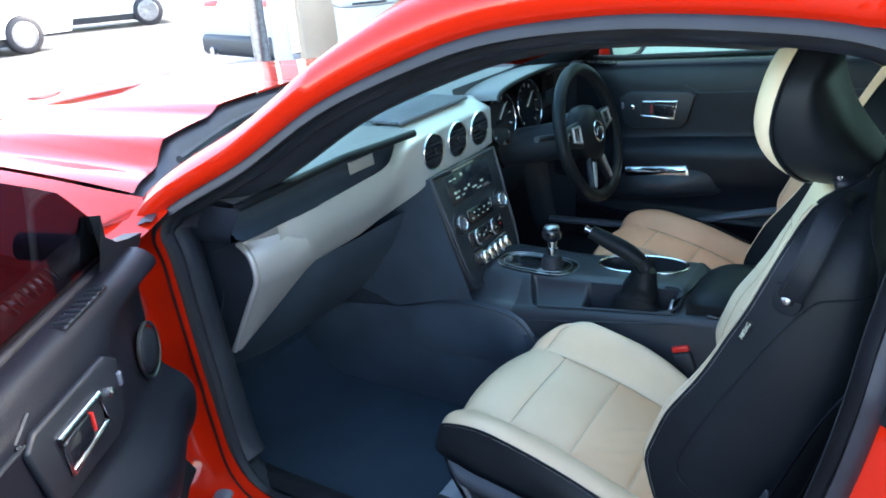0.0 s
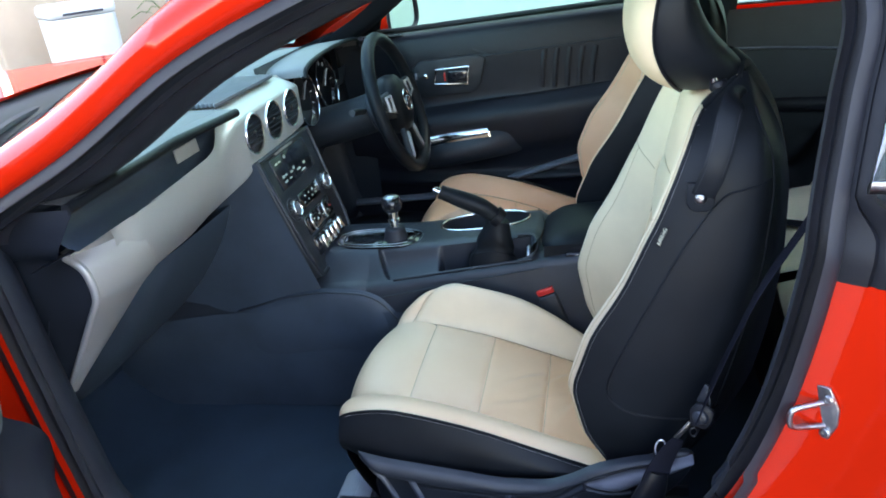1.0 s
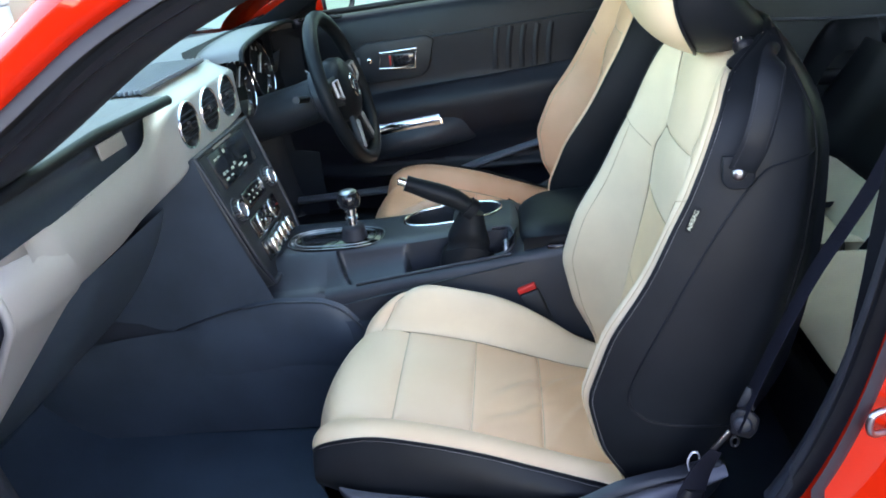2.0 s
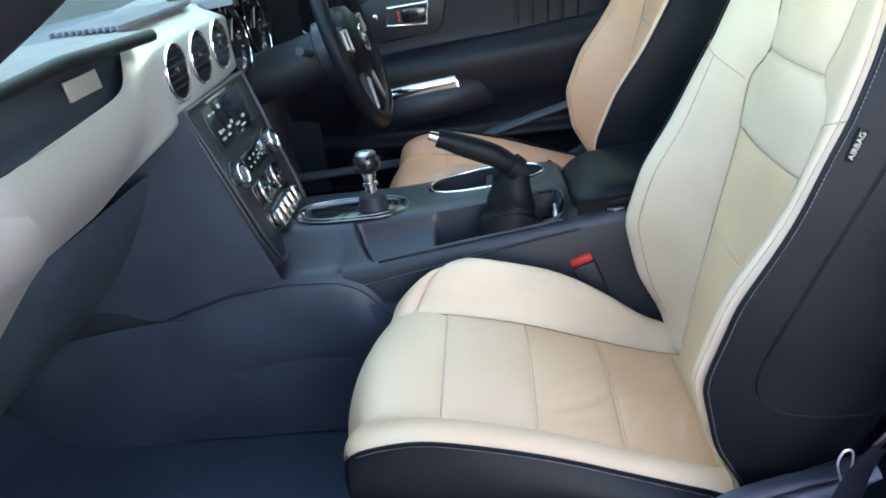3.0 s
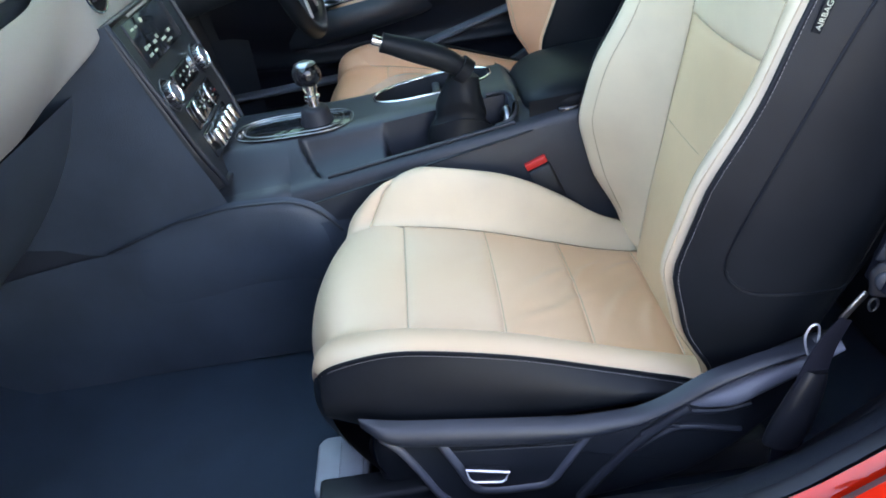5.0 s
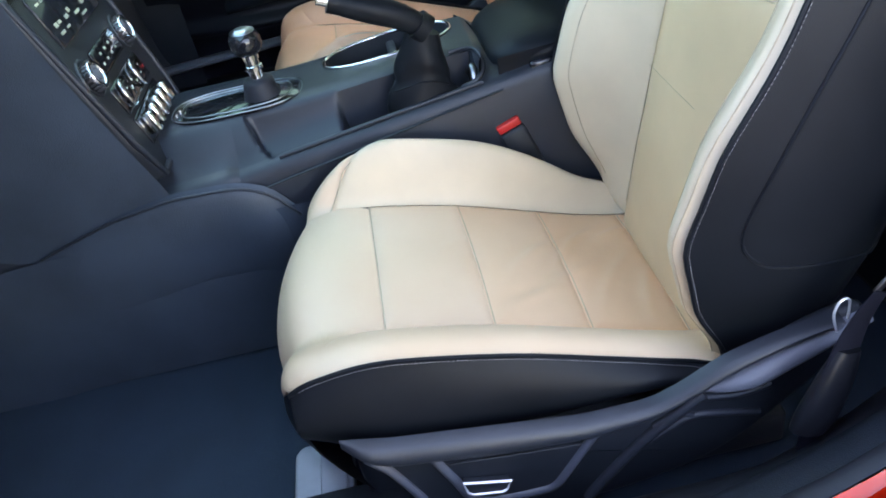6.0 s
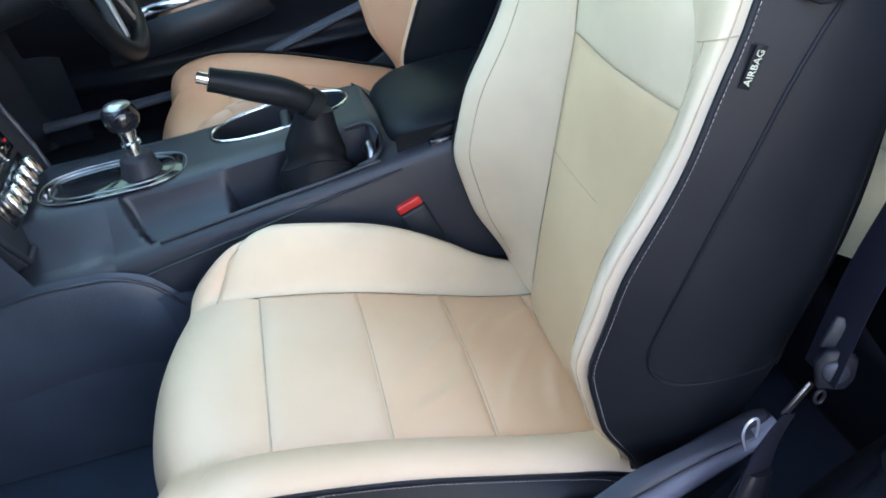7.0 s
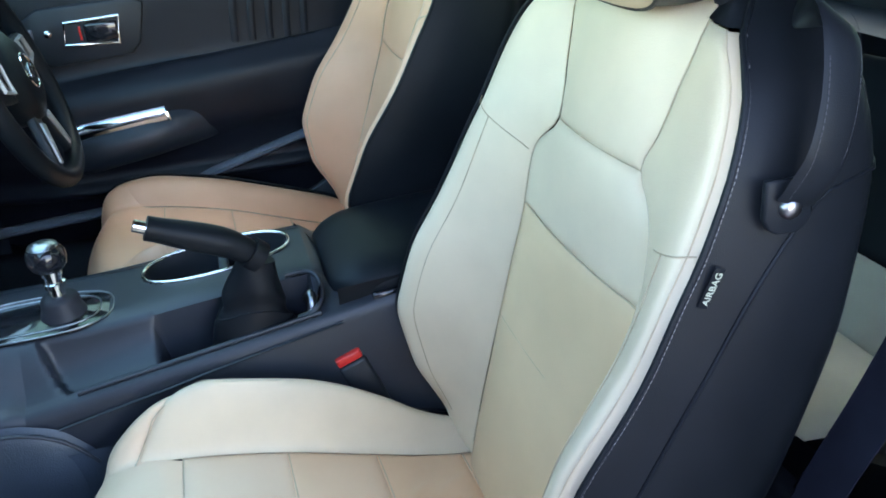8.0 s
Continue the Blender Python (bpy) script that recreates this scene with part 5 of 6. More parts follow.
# ---- rear bench ----
rear = thing("rear_seat", (0, -1.35, 0.3), "cream leather rear bench with two scooped places", "car seat")
OUTER = table((-1.52, 0.575), (-1.36, 0.56), (-1.28, 0.53), (-1.075, 0.43))
for s in (-1, 1):
    def edges(y0, y1):
        """The inner and outer edge of a place, which widens towards the rear."""
        far = lambda b: OUTER(y0 + (y1 - y0) * b) - 0.2375
        return (lambda b: -0.2175, far) if s > 0 else (lambda b: -far(b), lambda b: 0.2175)

    def rear_cushion(b, u):
        return s * 0.2375 + u, -1.075 - 0.205 * b, 0.470 + 0.020 * b + 0.026 * smooth((abs(u) - 0.11) / 0.10) + 0.012 * math.sin(b * 3)

    def rear_back(b, u):
        return s * 0.2375 + u, -1.275 - 0.066 * b + 0.03 * smooth((abs(u) - 0.11) / 0.10), 0.475 + 0.100 * b

    def rear_top(b, u):
        return s * 0.2375 + u, -1.341 - 0.159 * b + 0.03 * smooth((abs(u) - 0.11) / 0.10), 0.575 + 0.235 * b

    def side_bolster(a, b):
        """The dark moulding between the bench and the side trim."""
        y = -1.06 - 0.46 * b
        x0 = OUTER(y) + 0.002
        return s * (x0 + (0.668 - x0) * a), y, 0.478 + 0.055 * smooth(a) + 0.030 * math.sin(a * 3.1) + 0.30 * smooth((-1.23 - y) / 0.20) - 0.10 * smooth((0.08 - b) / 0.08)
    part("seat_cushion", panel(rear_cushion, *edges(-1.075, -1.28), nu=25, nv=25), REAR_CREAM, rear)
    part("seat_front", grid(lambda a, b: (s * 0.2375 + (2 * a - 1) * 0.2175, -1.075 - 0.03 * b, 0.468 + 0.026 * smooth((abs(2 * a - 1) * 0.2175 - 0.11) / 0.10) - 0.18 * b), 15, 7), BLACK_LEATHER, rear)
    part("backrest", panel(rear_back, *edges(-1.275, -1.341), nu=25, nv=25), REAR_CREAM, rear)
    part("backrest_top", panel(rear_top, *edges(-1.341, -1.50), nu=25, nv=25), BLACK_LEATHER, rear, "black leather upper part of the bench")
    part("side_bolster", grid(side_bolster, 13, 21), BLACK_LEATHER, rear, "black moulded bolster beside the bench")
part("rear_belt", tube(spline([(0.310, -1.150, 0.4985), (0.285, -1.195, 0.5005), (0.250, -1.250, 0.502), (0.222, -1.290, 0.512)], 12), 0.022, 8, False, 0.10, (0, 0, 1)), BELT, rear)
part("base", box((0, -1.2, 0.335), (1.26, 0.30, 0.17), 0.02), BLACK_PLASTIC, rear)

# ---- seat belts ----
belt = thing("seat_belt", (-0.66, -0.86, 0.45), "black seat belt with its lower anchor beside the seat", "seat belt")
part("webbing", tube(spline([(-0.652, -0.842, 0.600), (-0.643, -0.872, 0.678), (-0.646, -0.897, 0.750), (-0.645, -0.920, 0.805), (-0.628, -0.990, 0.93), (-0.605, -1.03, 1.08)], 34), 0.0235, 10, False, 0.05, (-0.2, -0.8, -0.45)), BELT, belt)
tongue = part("tongue", prism([(-0.013, -0.018), (0.009, -0.020), (0.016, -0.010), (0.018, 0.008), (0.009, 0.016), (-0.006, 0.017), (-0.015, 0.006)], 0.008, axis_pose((-0.656, -0.848, 0.611), (-0.9, 0.3, 0.2)), 0.003), SATIN_BLACK, belt, "dark plastic tongue")
part("tongue_face", revolve([(0.0105, 0.006), (0.0105, 0.0095), (0.0085, 0.0115), (0.001, 0.0118)], axis_pose((-0.656, -0.848, 0.609), (-0.9, 0.3, 0.2)), 20), GREY_PLASTIC, tongue, "grey face of the tongue")
part("tongue_flap", prism([(-0.012, 0.012), (0.010, 0.013), (0.003, 0.040), (-0.003, 0.041)], 0.005, axis_pose((-0.652, -0.852, 0.612), (-0.8, 0.5, 0.2)), 0.0015), BLACK_PLASTIC, tongue)
part("stop_ring", tube([(-0.661, -0.838 + 0.0045 * math.cos(a), 0.584 + 0.007 * math.sin(a)) for a in np.linspace(0, 6.283, 19)[:-1]], 0.0016, 6, True), SATIN_BLACK, belt)
part("latch_blade", box((-0.654, -0.824, 0.580), (0.003, 0.007, 0.036), 0.001, Matrix.Rotation(radians(36), 4, 'X')), STEEL, belt, "steel latch blade")
part("lower_webbing", tube(spline([(-0.655, -0.818, 0.566), (-0.657, -0.800, 0.535), (-0.664, -0.783, 0.49), (-0.668, -0.770, 0.44), (-0.668, -0.765, 0.38)], 20), [0.010 + 0.010 * min(1.0, k / 8) for k in range(20)], 10, False, 0.12, (1, 0.2, 0.2)), BELT, belt)
part("anchor_cover", tube(spline([(-0.662, -0.792, 0.512), (-0.666, -0.776, 0.466), (-0.668, -0.760, 0.424)], 12), [0.014 + 0.012 * math.sin(k / 11 * 2.2) for k in range(12)], 14, False, 0.5, (1, 0.2, 0.2)), SATIN_BLACK, belt, "black plastic cover of the belt anchor")
hook = thing("wire_clip", (-0.640, -0.800, 0.52), "small bent bright wire clip on the belt anchor", "clip")
part("wire", tube(spline([(-0.640, -0.793, 0.514), (-0.640, -0.788, 0.536), (-0.640, -0.793, 0.551), (-0.640, -0.801, 0.549), (-0.640, -0.802, 0.527)], 18), 0.0013, 6), BRIGHT, hook)

buckle = thing("belt_buckle", (-0.118, -0.60, 0.42), "black belt buckle with a red release button", "buckle")
tilt = Matrix.Rotation(radians(-20), 4, 'X')
part("housing", box((-0.122, -0.6186, 0.483), (0.030, 0.040, 0.092), 0.005, tilt), BLACK_PLASTIC, buckle)
part("stem", tube([(-0.122, -0.632, 0.446), (-0.124, -0.652, 0.395), (-0.13, -0.665, 0.34)], 0.014, 10, False, 0.4, (1, 0, 0)), BELT, buckle)
part("release_button", box((-0.122, -0.600, 0.5335), (0.026, 0.036, 0.013), 0.0025, tilt), BUCKLE_RED, buckle, "red release button")

# ---- dashboard ----
dash = thing("dashboard", (0, 0.1, 0.6), "dark dashboard with a broad satin silver band and three round vents", "dashboard")
PAD_LIP = table((-0.72, 0.966), (-0.60, 0.980), (-0.45, 0.985), (-0.28, 0.978), (-0.20, 0.975))


def pad_top(a, b):
    x = -0.71 + 0.50 * a
    y = -0.030 + (base_line(x) + 0.02) * b + 0.02 * max(0.0, (-0.6 - x) / 0.1)
    return x, y, PAD_LIP(x) + 0.010 * math.sin(min(1.0, b * 3) * 1.57) - 0.028 * b


part("pad_top", grid(pad_top, 25, 15), PAD, dash, "stitched soft pad over the glovebox")
part("pad_lip", tube([(x, -0.031 + 0.02 * max(0.0, (-0.6 - x) / 0.1), PAD_LIP(x) - 0.007) for x in np.linspace(-0.71, -0.21, 25)], 0.0085, 10), BLACK_LEATHER, dash)
part("pad_stitching", stitches([(x, -0.020, PAD_LIP(x) + 0.0075) for x in np.linspace(-0.69, -0.22, 25)], 0.005, 0.003), THREAD, dash)


def pad_mid(a, b):
    x = -0.21 + 0.92 * a
    y = 0.03 + (base_line(x) - 0.03) * b
    return x, y, 0.968 + 0.006 * math.sin(b * 3.0) - 0.015 * b


part("pad_centre", grid(pad_mid, 25, 13), TRIM_VINYL, dash)
grille = part("speaker_grille", grid(lambda a, b: (-0.185 + 0.30 * a, 0.020 + 0.105 * b, 0.9765 + 0.003 * math.sin(b * 3)), 9, 5), GLOSS_BLACK, dash, "ribbed centre speaker grille")
for k in range(11):
    y = 0.025 + 0.0098 * k
    part("rib", box((-0.035, y, 0.980), (0.30, 0.0036, 0.008), 0.001), HINGE_GREY, grille)


def recess(a, b):
    x = -0.70 + 0.52 * a
    return x, -0.022 + 0.045 * math.sin(b * 3.14) ** 0.6 + 0.022 * b, 0.972 - 0.078 * b


part("shelf_recess", grid(recess, 15, 13), TRIM_VINYL, dash)
badge = axis_pose((-0.350, 0.010, 0.936), (0, -1, 0.12))
part("badge_plate", prism([(-0.040, -0.012), (0.040, -0.012), (0.040, 0.012), (-0.040, 0.012)], 0.004, badge, 0.001), SILVER, dash, "small brushed metal plate")

BAND_TOP = table((-0.69, 0.876), (-0.60, 0.890), (-0.40, 0.900), (-0.29, 0.906), (-0.25, 0.918), (-0.225, 0.942), (-0.205, 0.962), (-0.17, 0.973), (0.0, 0.976), (0.15, 0.974), (0.205, 0.962))
BAND_LOW = table((-0.69, 0.752), (-0.55, 0.756), (-0.35, 0.757), (-0.25, 0.770), (-0.18, 0.796), (-0.13, 0.820), (0.10, 0.826), (0.205, 0.838))


def band(a, b):
    """The broad band, which rises on its inner side into the housing of the vents."""
    x = -0.600 + 0.805 * a
    z0, z1 = BAND_TOP(x), BAND_LOW(x)
    low = 0.002 + 0.016 * smooth((-0.55 - x) / 0.05) + 0.052 * b ** 1.6 - 0.014 * math.sin(b * 3.14) + (0.5 * (b - 0.93) if b > 0.93 else 0.0)
    face = smooth(b / 0.22) * (1 - smooth((b - 0.86) / 0.14) * 0.8)
    tall = 0.034 - 0.046 * face + 0.045 * smooth((x - 0.165) / 0.045)
    k = smooth((x + 0.275) / 0.13)
    return x, low + (tall - low) * k, z0 + (z1 - z0) * b


part("silver_band", grid(band, 110, 35), SILVER, dash, "satin silver dashboard band rising into the vent housing")
# the band's end turns down beside the door
leg_out = [(-0.660, 0.060, 0.868), (-0.660, 0.034, 0.845), (-0.658, 0.030, 0.800), (-0.655, 0.052, 0.762), (-0.648, 0.098, 0.692), (-0.640, 0.150, 0.615)]
leg_in = [(-0.56, 0.004, 0.872), (-0.54, -0.002, 0.83), (-0.51, 0.020, 0.785), (-0.517, 0.051, 0.752), (-0.565, 0.100, 0.682), (-0.618, 0.155, 0.606)]
outs, ins = spline(leg_out, 30), spline(leg_in, 30)
part("band_end", loft([[o, o + (i - o) * 0.15 + np.array((0, -0.006, 0)), o + (i - o) * 0.5 + np.array((0, -0.009, 0)), o + (i - o) * 0.9 + np.array((0, -0.003, 0)), i] for o, i in zip(outs, ins)]), SILVER, dash)
part("band_shoulder", loft([[(-0.664, 0.060, 0.868), (-0.62, 0.030, 0.868), (-0.56, 0.006, 0.868)], [(-0.662, 0.046, 0.873), (-0.63, 0.020, 0.883), (-0.56, 0.008, 0.893)], [(-0.662, 0.066, 0.876), (-0.63, 0.040, 0.887), (-0.56, 0.024, 0.896)]]), SILVER, dash)
part("shelf_underside", grid(lambda a, b: (-0.71 + 0.14 * a, 0.002 + 0.085 * b, 0.897 - 0.035 * b), 6, 4), PILLAR_VINYL, dash)
part("band_edge", tube([tuple(p) for p in outs], 0.0065, 8), SILVER, dash, "bright edge of the silver band")
part("end_cap", loft([[tuple(p) for p in outs], [(p[0] - 0.01, p[1] + 0.20, p[2]) for p in outs]]), PILLAR_VINYL, dash)
part("upper_end_cap", loft([[(-0.71, -0.02, 0.96), (-0.70, 0.03, 0.90), (-0.68, 0.055, 0.874)], [(-0.715, 0.22, 0.955), (-0.71, 0.22, 0.90), (-0.69, 0.24, 0.874)]]), PILLAR_VINYL, dash)


def glovebox(a, b):
    x = -0.66 + 0.52 * a
    z = 0.760 - 0.30 * b
    return x, 0.055 + 0.045 * math.sin(b * 2.4) + 0.22 * b ** 2.2 + 0.07 * smooth((-0.40 - x) / 0.22), z


part("glovebox", grid(glovebox, 15, 17), TRIM_VINYL, dash, "dark glovebox lid")
part("underside", grid(lambda a, b: (-0.68 + 1.36 * a, 0.36 + 0.20 * b, 0.47 - 0.02 * b), 15, 5), CARPET, dash)

# the three round vents
VENTS = ((-0.110, 0.900), (-0.003, 0.902), (0.104, 0.904))


part("housing_top", grid(lambda a, b: (-0.215 + 0.420 * a, 0.034 + 0.05 * b, BAND_TOP(-0.215 + 0.420 * a) + 0.002 * math.sin(b * 3)), 31, 5), SILVER, dash)
for vx, vz in VENTS:
    vm = axis_pose((vx, 0.000, vz), (0, -1, 0))
    vent = part("round_vent", revolve([(0.0440, 0.008), (0.0440, 0.0135), (0.0425, 0.0155), (0.0405, 0.0150), (0.0395, 0.0130), (0.038, 0.0125)], vm, 40), CHROME, dash, "chrome-ringed round air vent")
    part("vent_bowl", revolve([(0.0395, 0.0138), (0.036, 0.0128), (0.02, 0.0126), (0.002, 0.0126)], vm, 28), GLOSS_BLACK, vent)
    for k in range(5):
        h = -0.022 + 0.011 * k
        part("vane", moved(box((0, h, 0.0135), (2 * math.sqrt(0.034 ** 2 - h * h), 0.0022, 0.002), 0), vm), BLACK_PLASTIC, vent)
    part("vane_knob", moved(box((0, 0, 0.0145), (0.007, 0.014, 0.005), 0.001), vm), GLOSS_BLACK, vent)

# centre stack
slope = axis_pose((0.003, -0.058, 0.725), (0, -0.955, 0.30))
stack = part("control_panel", prism([(-0.150, 0.128), (0.150, 0.128), (0.135, -0.10), (0.118, -0.165), (-0.118, -0.165), (-0.135, -0.10)], 0.030, slope @ Matrix.Translation((0, 0, -0.030)), 0.006), BLACK_PLASTIC, dash, "black centre stack with radio and climate controls")


def on_stack(x, y, z=0.0):
    return slope @ Vector((x, y, z))


part("stack_frame", tube([on_stack(x, y, 0.002) for x, y in ((-0.146, 0.124), (0.146, 0.124), (0.131, -0.10), (0.114, -0.160), (-0.114, -0.160), (-0.131, -0.10))], 0.005, 8, True), GREY_PLASTIC, stack)
part("display", moved(box((0, 0.078, 0.001), (0.20, 0.072, 0.004), 0.002), slope), DISPLAY, stack, "dark radio display")
part("display_top_bar", moved(box((-0.01, 0.119, 0.002), (0.10, 0.006, 0.003), 0.001), slope), SILVER, stack)
for x, y, w, h in ((-0.080, 0.100, 0.012, 0.003), (-0.062, 0.100, 0.010, 0.003), (-0.03, 0.103, 0.009, 0.007), (-0.075, 0.068, 0.010, 0.006), (-0.060, 0.068, 0.010, 0.004), (-0.030, 0.066, 0.012, 0.005), (-0.012, 0.070, 0.008, 0.006),
                   (-0.072, 0.056, 0.016, 0.004), (-0.045, 0.056, 0.012, 0.003), (0.010, 0.060, 0.020, 0.004), (0.048, 0.064, 0.012, 0.005), (0.03, 0.052, 0.022, 0.003)):
    part("key_legend", moved(box((x, y, 0.0038), (w, h, 0.0010), 0), slope), PALE_INK, stack, "pale bar of unreadable lettering")
for x in (-0.098, 0.100):
    km = slope @ Matrix.Translation((x, -0.004, 0))
    knob = part("control_knob", revolve([(0.0200, 0), (0.0208, 0.003), (0.0202, 0.013), (0.0192, 0.0150), (0.0150, 0.0150), (0.0140, 0.0130)], km, 36), CHROME, stack, "bright ringed control knob")
    part("knob_face", revolve([(0.0142, 0.0120), (0.0130, 0.0135), (0.0085, 0.0138), (0.0080, 0.0120), (0.0075, 0.0120), (0.007, 0.0142), (0.002, 0.0145)], km, 28), HINGE_GREY, knob)
    for k in range(20):
        part("grip_rib", moved(box((0.0206, 0, 0.008), (0.0012, 0.0022, 0.010), 0), km @ Matrix.Rotation(k * 0.314, 4, 'Z')), STEEL, knob)
    part("pointer", moved(box((0, 0.0165, 0.0152), (0.002, 0.005, 0.001), 0), km), GLOSS_BLACK, knob)
    part("knob_bezel", tube([km @ Vector((0.026 * math.cos(a), 0.026 * math.sin(a), 0.002)) for a in np.linspace(0, 6.283, 33)[:-1]], 0.0016, 6, True), GREY_PLASTIC, stack)
part("radio_panel", moved(box((0, -0.002, 0.003), (0.118, 0.036, 0.006), 0.004), slope), GLOSS_BLACK, stack)
for k in range(8):
    part("radio_key", moved(box((-0.042 + 0.012 * k, -0.008 + 0.012 * (k % 2), 0.0062), (0.006, 0.0035, 0.001), 0), slope), PALE_INK, stack)
part("climate_panel", moved(box((0, -0.055, 0.002), (0.16, 0.042, 0.005), 0.003), slope), GLOSS_BLACK, stack)
for x in (-0.056, 0.022):
    part("climate_ring", tube(spline([on_stack(x + 0.012, -0.036, 0.007), on_stack(x - 0.002, -0.040, 0.009), on_stack(x - 0.006, -0.055, 0.010), on_stack(x - 0.002, -0.070, 0.009), on_stack(x + 0.012, -0.074, 0.007)], 18), 0.0028, 8), CHROME, stack, "chrome arc of the climate panel")
    part("climate_key", moved(box((x + 0.022, -0.055, 0.006), (0.030, 0.028, 0.006), 0.003), slope), GLOSS_BLACK, stack)
for x, ink in ((-0.026, WHITE_INK), (0.058, BUCKLE_RED)):
    part("climate_mark", moved(box((x, -0.056, 0.010), (0.004, 0.004, 0.001), 0), slope), ink, stack)
for k in range(6):
    part("key_legend", moved(box((-0.044 + 0.016 * k, -0.050 - 0.008 * (k % 2), 0.0098), (0.005, 0.002, 0.001), 0), slope), PALE_INK, stack)
for k in range(5):
    part("toggle_switch", moved(box((-0.056 + 0.028 * k, -0.105, 0.012), (0.020, 0.034, 0.018), 0.005), slope @ Matrix.Translation((0, 0, 0)) ), CHROME, stack, "chrome toggle switch")
part("toggle_tray", moved(box((0, -0.105, 0.001), (0.16, 0.044, 0.004), 0.002), slope), GLOSS_BLACK, stack)
for s in (-1, 1):
    part("stack_cheek", grid(lambda a, b: (s * (0.150 - 0.024 * b + 0.010 * math.sin(a * 3)), -0.022 - 0.085 * min(1.0, b * 1.35) ** 1.2 + 0.36 * a, 0.845 - 0.40 * b), 13, 17), TRIM_VINYL, dash)

# instrument hood, gauges, driver's side panel
part("instrument_hood", grid(lambda a, b: (0.395 + 0.225 * math.cos(3.14 * (1 - a)), -0.035 + 0.25 * b, 0.962 + 0.036 * math.sin(3.14 * a) ** 0.5 - 0.02 * b), 31, 9), PAD, dash, "padded hood over the instruments")
part("hood_lip", tube([(0.395 + 0.225 * math.cos(3.14 * (1 - a)), -0.036, 0.958 + 0.036 * math.sin(3.14 * a) ** 0.5) for a in np.linspace(0, 1, 25)], 0.006, 8), BLACK_LEATHER, dash)
part("instrument_face", grid(lambda a, b: (0.12 + 0.60 * a, 0.070 - 0.03 * b, 0.995 - 0.26 * b), 9, 7), GLOSS_BLACK, dash)
for gx in (0.285, 0.455):
    gm = axis_pose((gx, 0.030, 0.885), (0, -1, 0.15))
    gauge = part("gauge", revolve([(0.073, 0), (0.075, 0.012), (0.071, 0.014), (0.069, 0.004), (0.002, 0.003)], gm, 36), GLOSS_BLACK, dash, "round instrument with a bright ring")
    part("gauge_ring", tube([gm @ Vector((0.073 * math.cos(a), 0.073 * math.sin(a), 0.014)) for a in np.linspace(0, 6.283, 41)[:-1]], 0.0013, 6, True), CHROME, gauge)
    part("needle", moved(box((0.02, 0.016, 0.006), (0.055, 0.004, 0.002), 0.001, Matrix.Rotation(0.7, 4, 'Z')), gm), WHITE_INK, gauge)
    for k in range(11):
        a = radians(-50 + 28 * k)
        part("tick", moved(box((0.060, 0, 0.005), (0.010, 0.002, 0.001), 0), gm @ Matrix.Rotation(a, 4, 'Z')), WHITE_INK, gauge)
part("driver_panel", grid(lambda a, b: (0.17 + 0.52 * a, 0.035 + 0.03 * math.sin(b * 3) + 0.16 * b ** 2, 0.90 - 0.36 * b), 13, 13), TRIM_VINYL, dash)
part("side_panel", grid(lambda a, b: (0.57 + 0.13 * a, 0.02 + 0.05 * math.sin(a * 2), 0.965 - 0.09 * b), 7, 5), TRIM_VINYL, dash)

# ---- steering wheel ----
sw = thing("steering_wheel", (0.37, -0.02, 0.80), "black leather three-spoke steering wheel with silver inserts", "steering wheel")
wm = axis_pose((0.370, -0.200, 0.842), (0, -0.965, 0.26))
part("rim", tube([wm @ Vector((0.172 * math.cos(a), 0.172 * math.sin(a), 0)) for a in np.linspace(0, 6.283, 61)[:-1]], 0.0165, 12, True), BLACK_LEATHER, sw)
part("hub", revolve([(0.075, -0.03), (0.078, -0.01), (0.072, 0.012), (0.05, 0.024), (0.02, 0.028)], wm, 28), BLACK_LEATHER, sw)
part("emblem", moved(prism([(-0.018, -0.008), (-0.006, -0.012), (0.016, -0.004), (0.018, 0.008), (0.0, 0.012), (-0.012, 0.008)], 0.003, Matrix.Translation((0, 0, 0.027)), 0.001), wm), CHROME, sw, "plain bright emblem")
part("emblem_ring", tube([wm @ Vector((0.027 * math.cos(a), 0.027 * math.sin(a), 0.027)) for a in np.linspace(0, 6.283, 25)[:-1]], 0.002, 6, True), CHROME, sw)
for a, w in ((0.12, 0.036), (3.02, 0.036), (4.32, 0.018), (5.10, 0.018)):
    spoke = part("spoke", moved(prism([(0.06, -w), (0.165, -w * 0.6), (0.165, w * 0.6), (0.06, w)], 0.016, Matrix.Translation((0, 0, -0.010)), 0.004), wm @ Matrix.Rotation(a, 4, 'Z')), BLACK_PLASTIC, sw)
    part("spoke_insert", moved(prism([(0.082, -w * 0.55), (0.150, -w * 0.3), (0.150, w * 0.3), (0.082, w * 0.55)], 0.006, Matrix.Translation((0, 0, 0.004)), 0.002), wm @ Matrix.Rotation(a, 4, 'Z')), SILVER if w < 0.03 else GLOSS_BLACK, spoke, "silver spoke insert" if w < 0.03 else "")
for a in (0.16, 2.98):
    part("button_frame", tube([wm @ Matrix.Rotation(a, 4, 'Z') @ Vector(p) for p in ((0.085, -0.02, 0.013), (0.125, -0.016, 0.013), (0.125, 0.018, 0.013), (0.085, 0.024, 0.013))], 0.0035, 6, True), SILVER, sw)
column = part("column_shroud", tube(spline([(0.37, -0.175, 0.835), (0.37, -0.10, 0.812), (0.37, 0.02, 0.785), (0.37, 0.09, 0.77)], 14), 0.062, 16, False, 0.85), BLACK_PLASTIC, sw)
